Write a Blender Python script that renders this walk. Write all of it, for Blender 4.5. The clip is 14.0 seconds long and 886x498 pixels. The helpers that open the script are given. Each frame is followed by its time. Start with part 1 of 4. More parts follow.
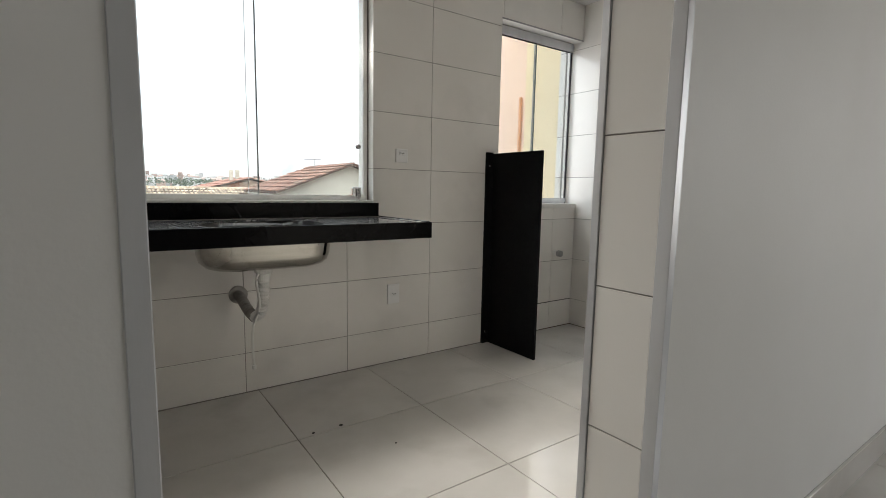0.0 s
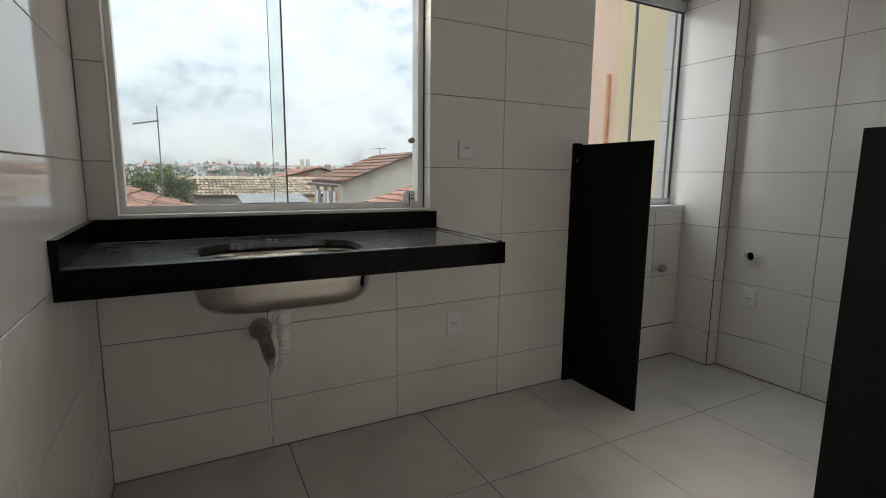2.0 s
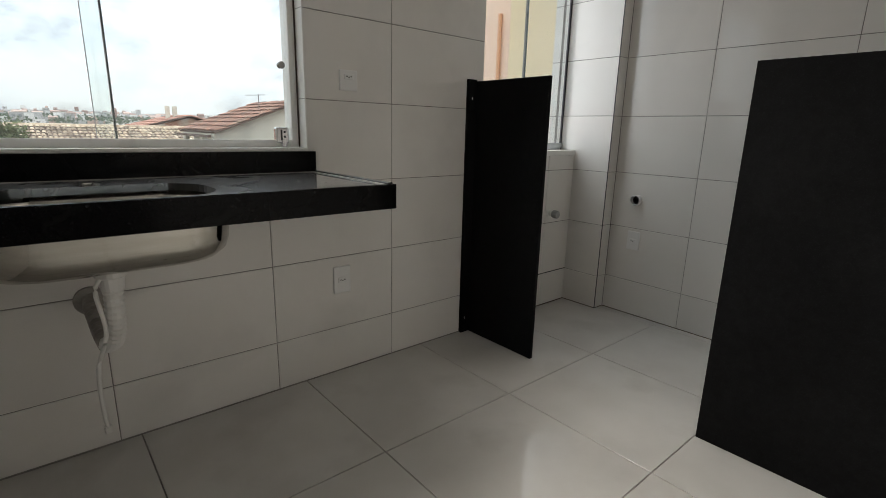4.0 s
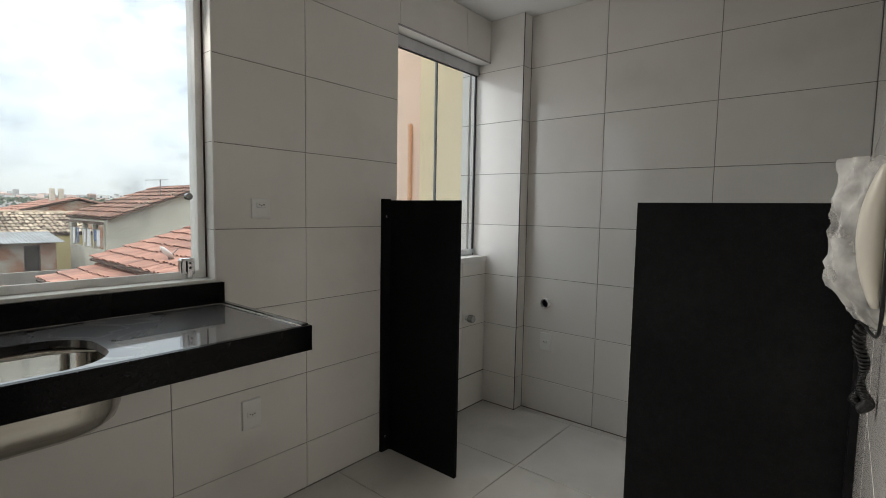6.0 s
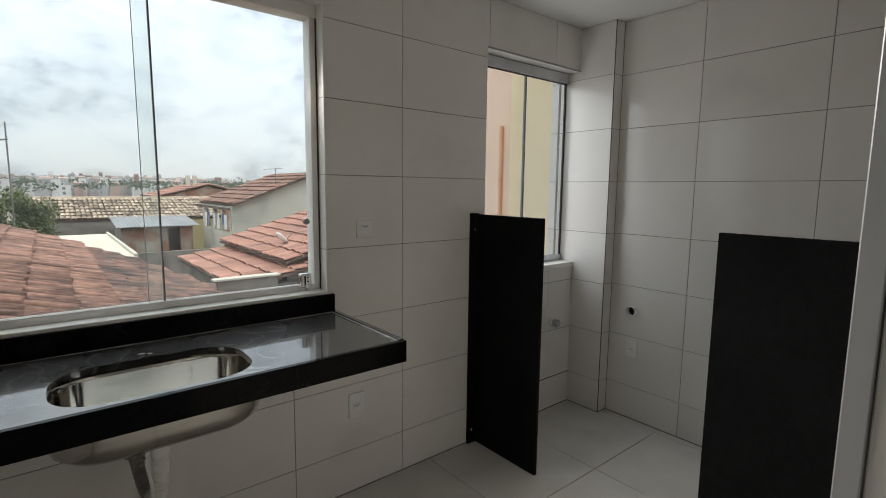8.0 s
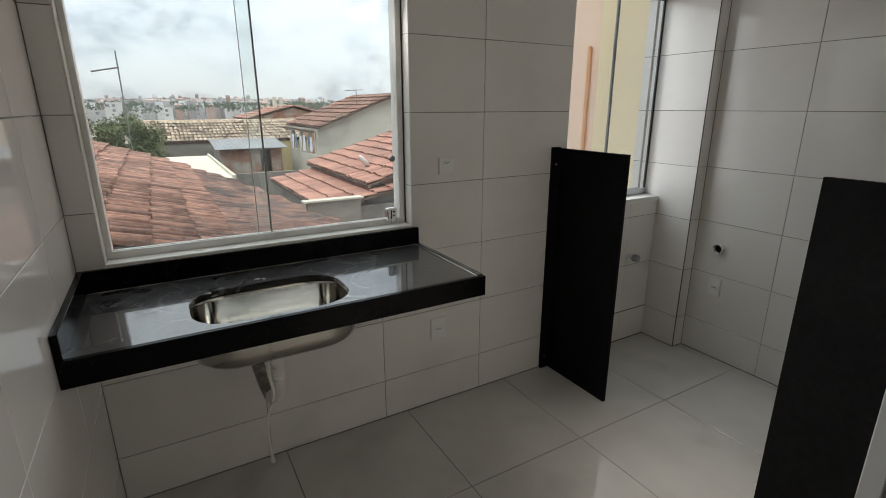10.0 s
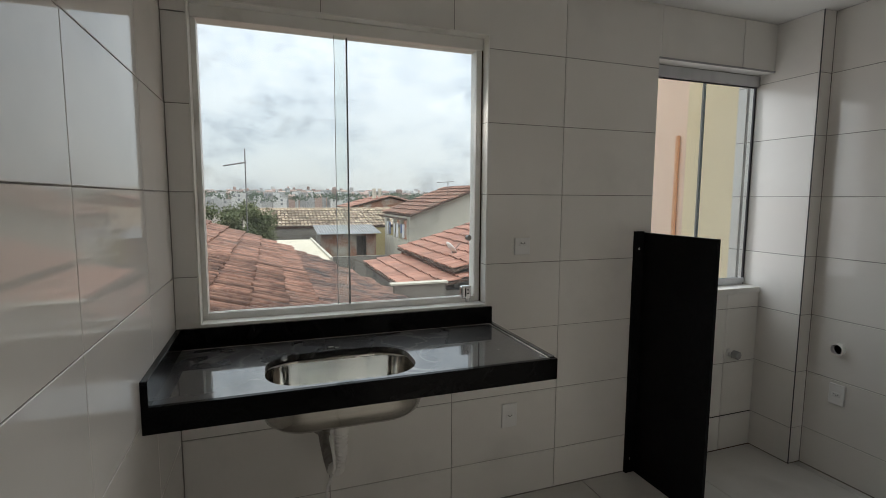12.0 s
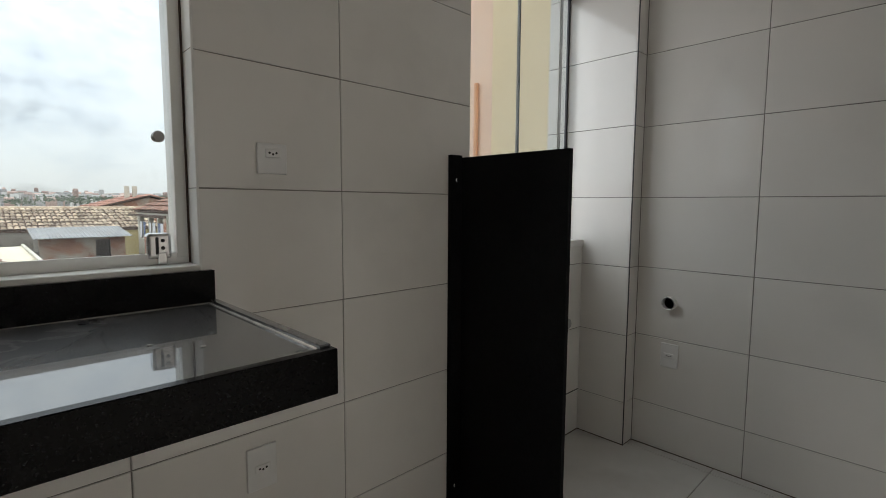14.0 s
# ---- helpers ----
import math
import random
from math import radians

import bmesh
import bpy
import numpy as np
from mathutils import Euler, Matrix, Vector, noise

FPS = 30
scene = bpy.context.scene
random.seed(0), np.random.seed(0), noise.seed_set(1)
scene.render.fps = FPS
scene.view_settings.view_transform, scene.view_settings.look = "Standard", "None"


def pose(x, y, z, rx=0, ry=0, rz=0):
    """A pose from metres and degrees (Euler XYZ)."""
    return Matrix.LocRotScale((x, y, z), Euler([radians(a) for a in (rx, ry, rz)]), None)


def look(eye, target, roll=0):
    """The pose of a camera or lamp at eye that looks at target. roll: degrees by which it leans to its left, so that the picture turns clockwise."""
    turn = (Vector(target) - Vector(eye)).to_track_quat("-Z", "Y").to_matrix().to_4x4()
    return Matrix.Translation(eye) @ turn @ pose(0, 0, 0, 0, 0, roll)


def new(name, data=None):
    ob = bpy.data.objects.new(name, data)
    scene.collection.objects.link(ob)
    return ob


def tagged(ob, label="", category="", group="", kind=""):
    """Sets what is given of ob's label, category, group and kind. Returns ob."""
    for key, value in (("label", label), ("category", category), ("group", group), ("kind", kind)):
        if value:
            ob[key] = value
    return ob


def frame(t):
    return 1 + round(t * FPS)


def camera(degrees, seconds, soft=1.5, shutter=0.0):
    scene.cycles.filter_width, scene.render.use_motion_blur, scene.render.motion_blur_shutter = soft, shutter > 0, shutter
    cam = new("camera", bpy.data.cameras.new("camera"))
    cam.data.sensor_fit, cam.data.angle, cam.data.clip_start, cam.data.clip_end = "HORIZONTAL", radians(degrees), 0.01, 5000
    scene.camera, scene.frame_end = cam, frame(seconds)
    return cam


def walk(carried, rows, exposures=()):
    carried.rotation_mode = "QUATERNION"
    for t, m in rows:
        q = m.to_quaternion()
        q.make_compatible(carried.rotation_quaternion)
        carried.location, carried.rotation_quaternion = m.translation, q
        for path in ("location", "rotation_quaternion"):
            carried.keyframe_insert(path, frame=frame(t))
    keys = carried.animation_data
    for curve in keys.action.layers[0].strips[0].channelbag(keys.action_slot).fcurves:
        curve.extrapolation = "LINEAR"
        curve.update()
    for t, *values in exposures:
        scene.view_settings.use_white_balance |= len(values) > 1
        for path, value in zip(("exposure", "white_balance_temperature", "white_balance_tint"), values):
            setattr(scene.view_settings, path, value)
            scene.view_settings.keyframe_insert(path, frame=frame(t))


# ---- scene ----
cam = camera(84.6, 14.0, 0.55)
PATH = [
    (0, (-0.02, -2.562, 1.071), (1.132, -0.944, 0.828), 1.1),
    (0.1, (0.018, -2.539, 1.07), (1.17, -0.922, 0.831), 1.1),
    (0.3, (0.081, -2.484, 1.063), (1.225, -0.86, 0.833), 0.9),
    (0.5, (0.134, -2.413, 1.065), (1.263, -0.777, 0.839), 0.9),
    (1, (0.211, -2.232, 1.112), (1.301, -0.574, 0.863), 1.0),
    (1.5, (0.262, -2.146, 1.147), (1.294, -0.455, 0.876), 0.6),
    (2, (0.302, -2.028, 1.15), (1.223, -0.278, 0.85), 0.6),
    (2.5, (0.328, -1.969, 1.13), (1.166, -0.177, 0.83), 0.4),
    (3, (0.375, -1.898, 1.079), (1.243, -0.127, 0.75), 0.6),
    (3.5, (0.436, -1.87, 1.061), (1.505, -0.233, 0.642), 1.2),
    (3.7, (0.438, -1.855, 1.064), (1.605, -0.303, 0.585), 1.4),
    (5.8, (0.448, -1.827, 1.255), (1.969, -0.55, 1.024), 1.1),
    (6, (0.444, -1.826, 1.27), (1.977, -0.552, 1.113), 1.0),
    (6.5, (0.443, -1.844, 1.313), (1.989, -0.574, 1.326), 0.9),
    (7, (0.426, -1.874, 1.324), (1.922, -0.55, 1.424), 1.0),
    (7.5, (0.39, -1.927, 1.371), (1.742, -0.453, 1.355), 1.2),
    (8, (0.353, -1.969, 1.453), (1.607, -0.43, 1.209), 0.6),
    (8.2, (0.34, -1.957, 1.471), (1.577, -0.419, 1.146), 0.6),
    (10.3, (0.302, -2.054, 1.538), (1.189, -0.352, 0.975), -0.1),
    (10.5, (0.313, -2.078, 1.541), (1.145, -0.34, 1.003), -0.2),
    (11, (0.33, -2.088, 1.551), (1.066, -0.284, 1.101), 0.0),
    (11.5, (0.349, -2.08, 1.524), (1.042, -0.232, 1.198), 0.1),
    (12, (0.348, -2.058, 1.491), (1.018, -0.185, 1.284), 0.3),
    (12.5, (0.419, -1.977, 1.379), (1.092, -0.099, 1.241), 0.5),
    (13, (0.515, -1.735, 1.276), (1.315, 0.094, 1.148), 0.7),
    (13.5, (0.672, -1.504, 1.204), (1.753, 0.172, 1.051), 0.5),
    (14, (0.906, -1.259, 1.149), (2.288, 0.175, 0.966), 0.3),
]
walk(cam, [(t, look(eye, target, roll)) for t, eye, target, roll in PATH],
     [(0, 0.72), (0.3, 0.55), (0.5, 0.17), (1.0, 0.1), (1.5, 0.08), (2.5, 0.03), (3.0, 0.0), (3.4, 0.2), (3.7, 0.32), (5.8, 0.2), (6.5, 0.1), (7.5, -0.05), (8.2, 0.05), (10.3, 0.1), (11.5, -0.05),
      (12.0, -0.08), (12.5, -0.2), (13.2, -0.24), (13.6, -0.2), (14.0, 0.05)])

# ---------------------------------------------------------------- world and light
world = bpy.data.worlds.new("overcast_sky")
scene.world = world
world.use_nodes = True
wn, wl = world.node_tree.nodes, world.node_tree.links
wn.clear()
w_out = wn.new("ShaderNodeOutputWorld")
w_bg = wn.new("ShaderNodeBackground")
w_sky = wn.new("ShaderNodeTexSky")
w_sky.sky_type = "NISHITA"
w_sky.sun_disc = False
w_sky.sun_elevation = radians(58)
w_sky.sun_rotation = radians(200)
w_sky.air_density, w_sky.dust_density, w_sky.altitude = 1.3, 2.5, 850
w_co = wn.new("ShaderNodeTexCoord")
w_sep = wn.new("ShaderNodeSeparateXYZ")
w_map = wn.new("ShaderNodeMapping")
w_map.inputs["Scale"].default_value = (1.0, 1.0, 1.7)
w_map.inputs["Location"].default_value = (0.35, 0.1, 0.2)
w_n1 = wn.new("ShaderNodeTexNoise")
w_n1.inputs["Scale"].default_value, w_n1.inputs["Detail"].default_value, w_n1.inputs["Roughness"].default_value = 5.6, 10.0, 0.60
w_r1 = wn.new("ShaderNodeValToRGB")
w_r1.color_ramp.elements[0].position, w_r1.color_ramp.elements[0].color = 0.345, (0.58, 0.64, 0.72, 1)
w_r1.color_ramp.elements[1].position, w_r1.color_ramp.elements[1].color = 0.55, (0.93, 0.975, 1.02, 1)
w_r1.color_ramp.elements.new(0.425).color = (0.79, 0.85, 0.92, 1)
w_n2 = wn.new("ShaderNodeTexNoise")
w_n2.inputs["Scale"].default_value, w_n2.inputs["Detail"].default_value = 1.3, 4.0
w_r2 = wn.new("ShaderNodeMapRange")
w_r2.inputs["From Min"].default_value, w_r2.inputs["From Max"].default_value = 0.35, 0.7
w_r2.inputs["To Min"].default_value, w_r2.inputs["To Max"].default_value = 0.03, 0.25
w_el = wn.new("ShaderNodeMapRange")          # an overcast sky is up to three times as bright overhead as at the horizon
w_el.inputs["From Min"].default_value, w_el.inputs["From Max"].default_value = 0.0, 1.0
w_el.inputs["To Min"].default_value, w_el.inputs["To Max"].default_value = 0.84, 2.75
w_mul = wn.new("ShaderNodeMix")
w_mul.data_type, w_mul.blend_type = "RGBA", "MULTIPLY"
w_mul.inputs["Factor"].default_value = 1.0
w_sc = wn.new("ShaderNodeMix")               # the sky's own blue, at the strength of a daylight sky
w_sc.data_type, w_sc.blend_type = "RGBA", "MULTIPLY"
w_sc.inputs["Factor"].default_value = 1.0
w_sc.inputs["B"].default_value = (0.1, 0.1, 0.1, 1)
w_mix = wn.new("ShaderNodeMix")
w_mix.data_type = "RGBA"
wl.new(w_co.outputs["Generated"], w_map.inputs["Vector"])
wl.new(w_co.outputs["Generated"], w_sep.inputs["Vector"])
wl.new(w_map.outputs["Vector"], w_n1.inputs["Vector"])
wl.new(w_map.outputs["Vector"], w_n2.inputs["Vector"])
w_n3 = wn.new("ShaderNodeTexNoise")          # small grey cumulus below the white layer
w_n3.inputs["Scale"].default_value, w_n3.inputs["Detail"].default_value, w_n3.inputs["Roughness"].default_value = 9.5, 6.0, 0.55
w_r3 = wn.new("ShaderNodeMapRange")
w_r3.inputs["From Min"].default_value, w_r3.inputs["From Max"].default_value = 0.57, 0.74
w_r3.inputs["To Min"].default_value, w_r3.inputs["To Max"].default_value = 1.0, 0.70
w_sub = wn.new("ShaderNodeMath")
w_sub.operation = "MULTIPLY"
wl.new(w_map.outputs["Vector"], w_n3.inputs["Vector"])
wl.new(w_n3.outputs["Fac"], w_r3.inputs["Value"])
wl.new(w_el.outputs["Result"], w_sub.inputs[0])
wl.new(w_r3.outputs["Result"], w_sub.inputs[1])
wl.new(w_n1.outputs["Fac"], w_r1.inputs["Fac"])
wl.new(w_n2.outputs["Fac"], w_r2.inputs["Value"])
wl.new(w_sep.outputs["Z"], w_el.inputs["Value"])
wl.new(w_r1.outputs["Color"], w_mul.inputs["A"])
wl.new(w_sub.outputs["Value"], w_mul.inputs["B"])
wl.new(w_sky.outputs["Color"], w_sc.inputs["A"])
wl.new(w_r2.outputs["Result"], w_mix.inputs["Factor"])
wl.new(w_mul.outputs["Result"], w_mix.inputs["A"])
wl.new(w_sc.outputs["Result"], w_mix.inputs["B"])
wl.new(w_mix.outputs["Result"], w_bg.inputs["Color"])
w_bg.inputs["Strength"].default_value = 1.09
wl.new(w_bg.outputs["Background"], w_out.inputs["Surface"])

sun = new("sun", bpy.data.lights.new("sun", "SUN"))
sun.data.energy, sun.data.angle, sun.data.color = 0.9, radians(14), (1.0, 0.96, 0.9)
sun.matrix_world = look((-9, -7, 18), (0, 0, 0))


def fill_light(name, centre, target, width, height, watts, spread=180):
    """An added area lamp that brightens a room beyond what the sky gives."""
    ob = new(name, bpy.data.lights.new(name, "AREA"))
    ob.data.shape, ob.data.size, ob.data.size_y, ob.data.energy = "RECTANGLE", width, height, watts
    ob.data.color = (1.0, 0.945, 0.875)
    ob.data.spread = radians(spread)
    ob.matrix_world = look(centre, target)
    return ob


# added fill inside the room, below the window's head, aimed down and right
fill_light("fill_kitchen_window", (0.69, -0.14, 2.0), (0.98, -0.88, 1.34), 1.14, 0.26, 7.5, 80)
# added fill across the laundry window's opening, on top of the sky
fill_light("fill_laundry_window", (2.67, 0.075, 1.55), (2.67, -0.91, 1.55), 0.78, 1.12, 2.35).data.color = (0.95, 0.97, 1.0)
# added fill from an unseen opening in the living room
fill_light("fill_living_room", (4.5, -4.4, 1.5), (1.5, -3.6, 0.9), 2.3, 1.5, 13)

# ---------------------------------------------------------------- materials


def mat(name):
    m = bpy.data.materials.new(name)
    m.use_nodes = True
    return m, m.node_tree.nodes, m.node_tree.links, m.node_tree.nodes["Principled BSDF"]


def surface(name, low, high, scale=6.0, rough=0.5, metal=0.0, bump=0.0, bump_scale=60.0, detail=5.0, rough_var=0.0, stretch=(1, 1, 1),
            per_piece=0.0, stain=None, stain_scale=1.5, stain_at=(0.55, 0.75), wave=0.0, spec=0.5):
    """A surface whose colour wanders between low and high, with fine relief, stains and a shade of its own for each piece."""
    m, n, l, b = mat(name)
    co = n.new("ShaderNodeTexCoord")
    mp = n.new("ShaderNodeMapping")
    mp.inputs["Scale"].default_value = stretch
    geo = n.new("ShaderNodeNewGeometry")
    l.new(geo.outputs["Position"], mp.inputs["Vector"])
    t = n.new("ShaderNodeTexNoise")
    t.inputs["Scale"].default_value, t.inputs["Detail"].default_value = scale, detail
    l.new(mp.outputs["Vector"], t.inputs["Vector"])
    r = n.new("ShaderNodeValToRGB")
    r.color_ramp.elements[0].position, r.color_ramp.elements[0].color = 0.32, (*low, 1)
    r.color_ramp.elements[1].position, r.color_ramp.elements[1].color = 0.68, (*high, 1)
    l.new(t.outputs["Fac"], r.inputs["Fac"])
    colour = r.outputs["Color"]
    if stain:
        s = n.new("ShaderNodeTexNoise")
        s.inputs["Scale"].default_value, s.inputs["Detail"].default_value = stain_scale, 6.0
        l.new(mp.outputs["Vector"], s.inputs["Vector"])
        sr = n.new("ShaderNodeMapRange")
        sr.inputs["From Min"].default_value, sr.inputs["From Max"].default_value = stain_at
        l.new(s.outputs["Fac"], sr.inputs["Value"])
        mx = n.new("ShaderNodeMix")
        mx.data_type = "RGBA"
        l.new(sr.outputs["Result"], mx.inputs["Factor"])
        l.new(colour, mx.inputs["A"])
        mx.inputs["B"].default_value = (*stain, 1)
        colour = mx.outputs["Result"]
    if per_piece:
        oi = n.new("ShaderNodeObjectInfo")
        pr = n.new("ShaderNodeMapRange")
        pr.inputs["To Min"].default_value, pr.inputs["To Max"].default_value = 1 - per_piece, 1 + per_piece
        add = n.new("ShaderNodeMath")
        add.operation = "ADD"
        l.new(oi.outputs["Random"], add.inputs[0])
        l.new(geo.outputs["Random Per Island"], add.inputs[1])
        fr = n.new("ShaderNodeMath")
        fr.operation = "FRACT"
        l.new(add.outputs["Value"], fr.inputs[0])
        l.new(fr.outputs["Value"], pr.inputs["Value"])
        mm = n.new("ShaderNodeMix")
        mm.data_type, mm.blend_type = "RGBA", "MULTIPLY"
        mm.inputs["Factor"].default_value = 1.0
        l.new(colour, mm.inputs["A"])
        l.new(pr.outputs["Result"], mm.inputs["B"])
        colour = mm.outputs["Result"]
    l.new(colour, b.inputs["Base Color"])
    b.inputs["Metallic"].default_value = metal
    b.inputs["Specular IOR Level"].default_value = spec
    if rough_var:
        rr = n.new("ShaderNodeMapRange")
        rr.inputs["To Min"].default_value, rr.inputs["To Max"].default_value = max(0.02, rough - rough_var), rough + rough_var
        l.new(t.outputs["Fac"], rr.inputs["Value"])
        l.new(rr.outputs["Result"], b.inputs["Roughness"])
    else:
        b.inputs["Roughness"].default_value = rough
    if bump:
        bt = n.new("ShaderNodeTexNoise")
        bt.inputs["Scale"].default_value, bt.inputs["Detail"].default_value = bump_scale, 4.0
        l.new(mp.outputs["Vector"], bt.inputs["Vector"])
        bp = n.new("ShaderNodeBump")
        bp.inputs["Strength"].default_value, bp.inputs["Distance"].default_value = bump, 0.004
        l.new(bt.outputs["Fac"], bp.inputs["Height"])
        l.new(bp.outputs["Normal"], b.inputs["Normal"])
    return m


def granite(name, rough, veins, gloss=0.5, dust_haze=0.0, coat=0.0, sheen=0.0):
    """Black granite: near-black ground, fine grey crystals, a few pale veins and a dusty film."""
    m, n, l, b = mat(name)
    geo = n.new("ShaderNodeNewGeometry")
    v = n.new("ShaderNodeTexVoronoi")
    v.inputs["Scale"].default_value = 420
    l.new(geo.outputs["Position"], v.inputs["Vector"])
    r = n.new("ShaderNodeValToRGB")
    r.color_ramp.elements[0].position, r.color_ramp.elements[0].color = 0.0, (0.0014, 0.0014, 0.0016, 1)
    r.color_ramp.elements[1].position, r.color_ramp.elements[1].color = 1.0, (0.0068, 0.007, 0.008, 1)
    e = r.color_ramp.elements.new(0.85)
    e.color = (0.002, 0.002, 0.0023, 1)
    sep = n.new("ShaderNodeSeparateColor")
    l.new(v.outputs["Color"], sep.inputs["Color"])
    l.new(sep.outputs["Red"], r.inputs["Fac"])
    t = n.new("ShaderNodeTexNoise")
    t.inputs["Scale"].default_value, t.inputs["Detail"].default_value, t.inputs["Distortion"].default_value = 3.2, 7.0, 0.9
    l.new(geo.outputs["Position"], t.inputs["Vector"])
    vr = n.new("ShaderNodeValToRGB")           # a vein runs where the field crosses its middle
    vr.color_ramp.elements[0].position, vr.color_ramp.elements[0].color = 0.478, (0, 0, 0, 1)
    vr.color_ramp.elements[1].position, vr.color_ramp.elements[1].color = 0.522, (0, 0, 0, 1)
    p = vr.color_ramp.elements.new(0.5)
    p.color = (1, 1, 1, 1)
    l.new(t.outputs["Fac"], vr.inputs["Fac"])
    d = n.new("ShaderNodeTexNoise")
    d.inputs["Scale"].default_value, d.inputs["Detail"].default_value = 2.2, 9.0
    l.new(geo.outputs["Position"], d.inputs["Vector"])
    dr = n.new("ShaderNodeMapRange")
    dr.inputs["From Min"].default_value, dr.inputs["From Max"].default_value = 0.42, 0.72
    dr.inputs["To Max"].default_value = veins
    l.new(d.outputs["Fac"], dr.inputs["Value"])
    vm = n.new("ShaderNodeMath")
    vm.operation = "MULTIPLY"
    l.new(vr.outputs["Color"], vm.inputs[0])
    l.new(dr.outputs["Result"], vm.inputs[1])
    mx = n.new("ShaderNodeMix")
    mx.data_type = "RGBA"
    l.new(vm.outputs["Value"], mx.inputs["Factor"])
    l.new(r.outputs["Color"], mx.inputs["A"])
    mx.inputs["B"].default_value = (0.3, 0.29, 0.27, 1)
    g = n.new("ShaderNodeTexNoise")            # dust left from the cutting
    g.inputs["Scale"].default_value, g.inputs["Detail"].default_value, g.inputs["Roughness"].default_value = 38.0, 8.0, 0.7
    l.new(geo.outputs["Position"], g.inputs["Vector"])
    gm = n.new("ShaderNodeMath")
    gm.operation = "MULTIPLY"
    l.new(g.outputs["Fac"], gm.inputs[0])
    l.new(d.outputs["Fac"], gm.inputs[1])
    gr = n.new("ShaderNodeMapRange")
    gr.inputs["From Min"].default_value, gr.inputs["From Max"].default_value = 0.08, 0.46
    gr.inputs["To Max"].default_value = dust_haze
    l.new(gm.outputs["Value"], gr.inputs["Value"])
    mx2 = n.new("ShaderNodeMix")
    mx2.data_type = "RGBA"
    l.new(gr.outputs["Result"], mx2.inputs["Factor"])
    l.new(mx.outputs["Result"], mx2.inputs["A"])
    mx2.inputs["B"].default_value = (0.11, 0.11, 0.115, 1)
    l.new(mx2.outputs["Result"], b.inputs["Base Color"])
    rr = n.new("ShaderNodeMapRange")
    rr.inputs["To Min"].default_value, rr.inputs["To Max"].default_value = rough, rough * 2.2
    l.new(d.outputs["Fac"], rr.inputs["Value"])
    l.new(rr.outputs["Result"], b.inputs["Roughness"])
    b.inputs["Specular IOR Level"].default_value = gloss
    b.inputs["Sheen Weight"].default_value, b.inputs["Sheen Roughness"].default_value = sheen, 0.45
    b.inputs["Coat Weight"].default_value, b.inputs["Coat Roughness"].default_value, b.inputs["Coat IOR"].default_value = coat, 0.02, 1.85
    return m


def glass(name, tint=(0.97, 0.99, 0.98)):
    m, n, l, b = mat(name)
    n.remove(b)
    tr = n.new("ShaderNodeBsdfTransparent")
    tr.inputs["Color"].default_value = (*tint, 1)
    gl = n.new("ShaderNodeBsdfGlossy")
    gl.inputs["Roughness"].default_value = 0.01
    lw = n.new("ShaderNodeLayerWeight")
    lw.inputs["Blend"].default_value = 0.5
    pw = n.new("ShaderNodeMath")
    pw.operation = "POWER"
    pw.inputs[1].default_value = 5.0
    l.new(lw.outputs["Facing"], pw.inputs[0])
    sc = n.new("ShaderNodeMapRange")
    sc.inputs["To Min"].default_value, sc.inputs["To Max"].default_value = 0.035, 0.9
    l.new(pw.outputs["Value"], sc.inputs["Value"])
    mx = n.new("ShaderNodeMixShader")
    l.new(sc.outputs["Result"], mx.inputs["Fac"])
    l.new(tr.outputs["BSDF"], mx.inputs[1])
    l.new(gl.outputs["BSDF"], mx.inputs[2])
    dust_haze = n.new("ShaderNodeBsdfTranslucent")      # thin milky film mixed in to imitate haze over the view
    dust_haze.inputs["Color"].default_value = (0.85, 0.87, 0.9, 1)
    geo = n.new("ShaderNodeNewGeometry")
    t = n.new("ShaderNodeTexNoise")
    t.inputs["Scale"].default_value, t.inputs["Detail"].default_value = 5.0, 6.0
    l.new(geo.outputs["Position"], t.inputs["Vector"])
    r = n.new("ShaderNodeMapRange")
    r.inputs["From Min"].default_value, r.inputs["From Max"].default_value = 0.3, 0.7
    r.inputs["To Min"].default_value, r.inputs["To Max"].default_value = 0.008, 0.022
    l.new(t.outputs["Fac"], r.inputs["Value"])
    film = n.new("ShaderNodeMixShader")
    l.new(r.outputs["Result"], film.inputs["Fac"])
    l.new(mx.outputs["Shader"], film.inputs[1])
    l.new(dust_haze.outputs["BSDF"], film.inputs[2])
    l.new(film.outputs["Shader"], n["Material Output"].inputs["Surface"])
    return m


M_TILE = surface("glazed_wall_tile", (0.775, 0.753, 0.715), (0.825, 0.803, 0.768), 1.7, 0.05, bump=0.03, bump_scale=5.0, rough_var=0.02, per_piece=0.025,
                 stain=(0.72, 0.70, 0.668), stain_scale=2.3, spec=0.65)
M_FLOOR = surface("polished_porcelain", (0.56, 0.545, 0.515), (0.65, 0.635, 0.605), 2.4, 0.065, bump=0.02, bump_scale=9.0, rough_var=0.05, per_piece=0.03,
                  stain=(0.525, 0.51, 0.48), stain_scale=3.1, detail=8.0)
M_GROUT = surface("grey_grout", (0.20, 0.188, 0.172), (0.38, 0.36, 0.335), 7.0, 0.9, bump=0.3, bump_scale=300)
M_PAINT = surface("white_wall_paint", (0.74, 0.735, 0.715), (0.79, 0.785, 0.77), 1.3, 0.55, bump=0.08, bump_scale=140, stain=(0.71, 0.70, 0.675), stain_scale=0.9)
M_CEIL = surface("white_ceiling_paint", (0.78, 0.775, 0.76), (0.82, 0.815, 0.80), 0.9, 0.8, bump=0.08, bump_scale=120)
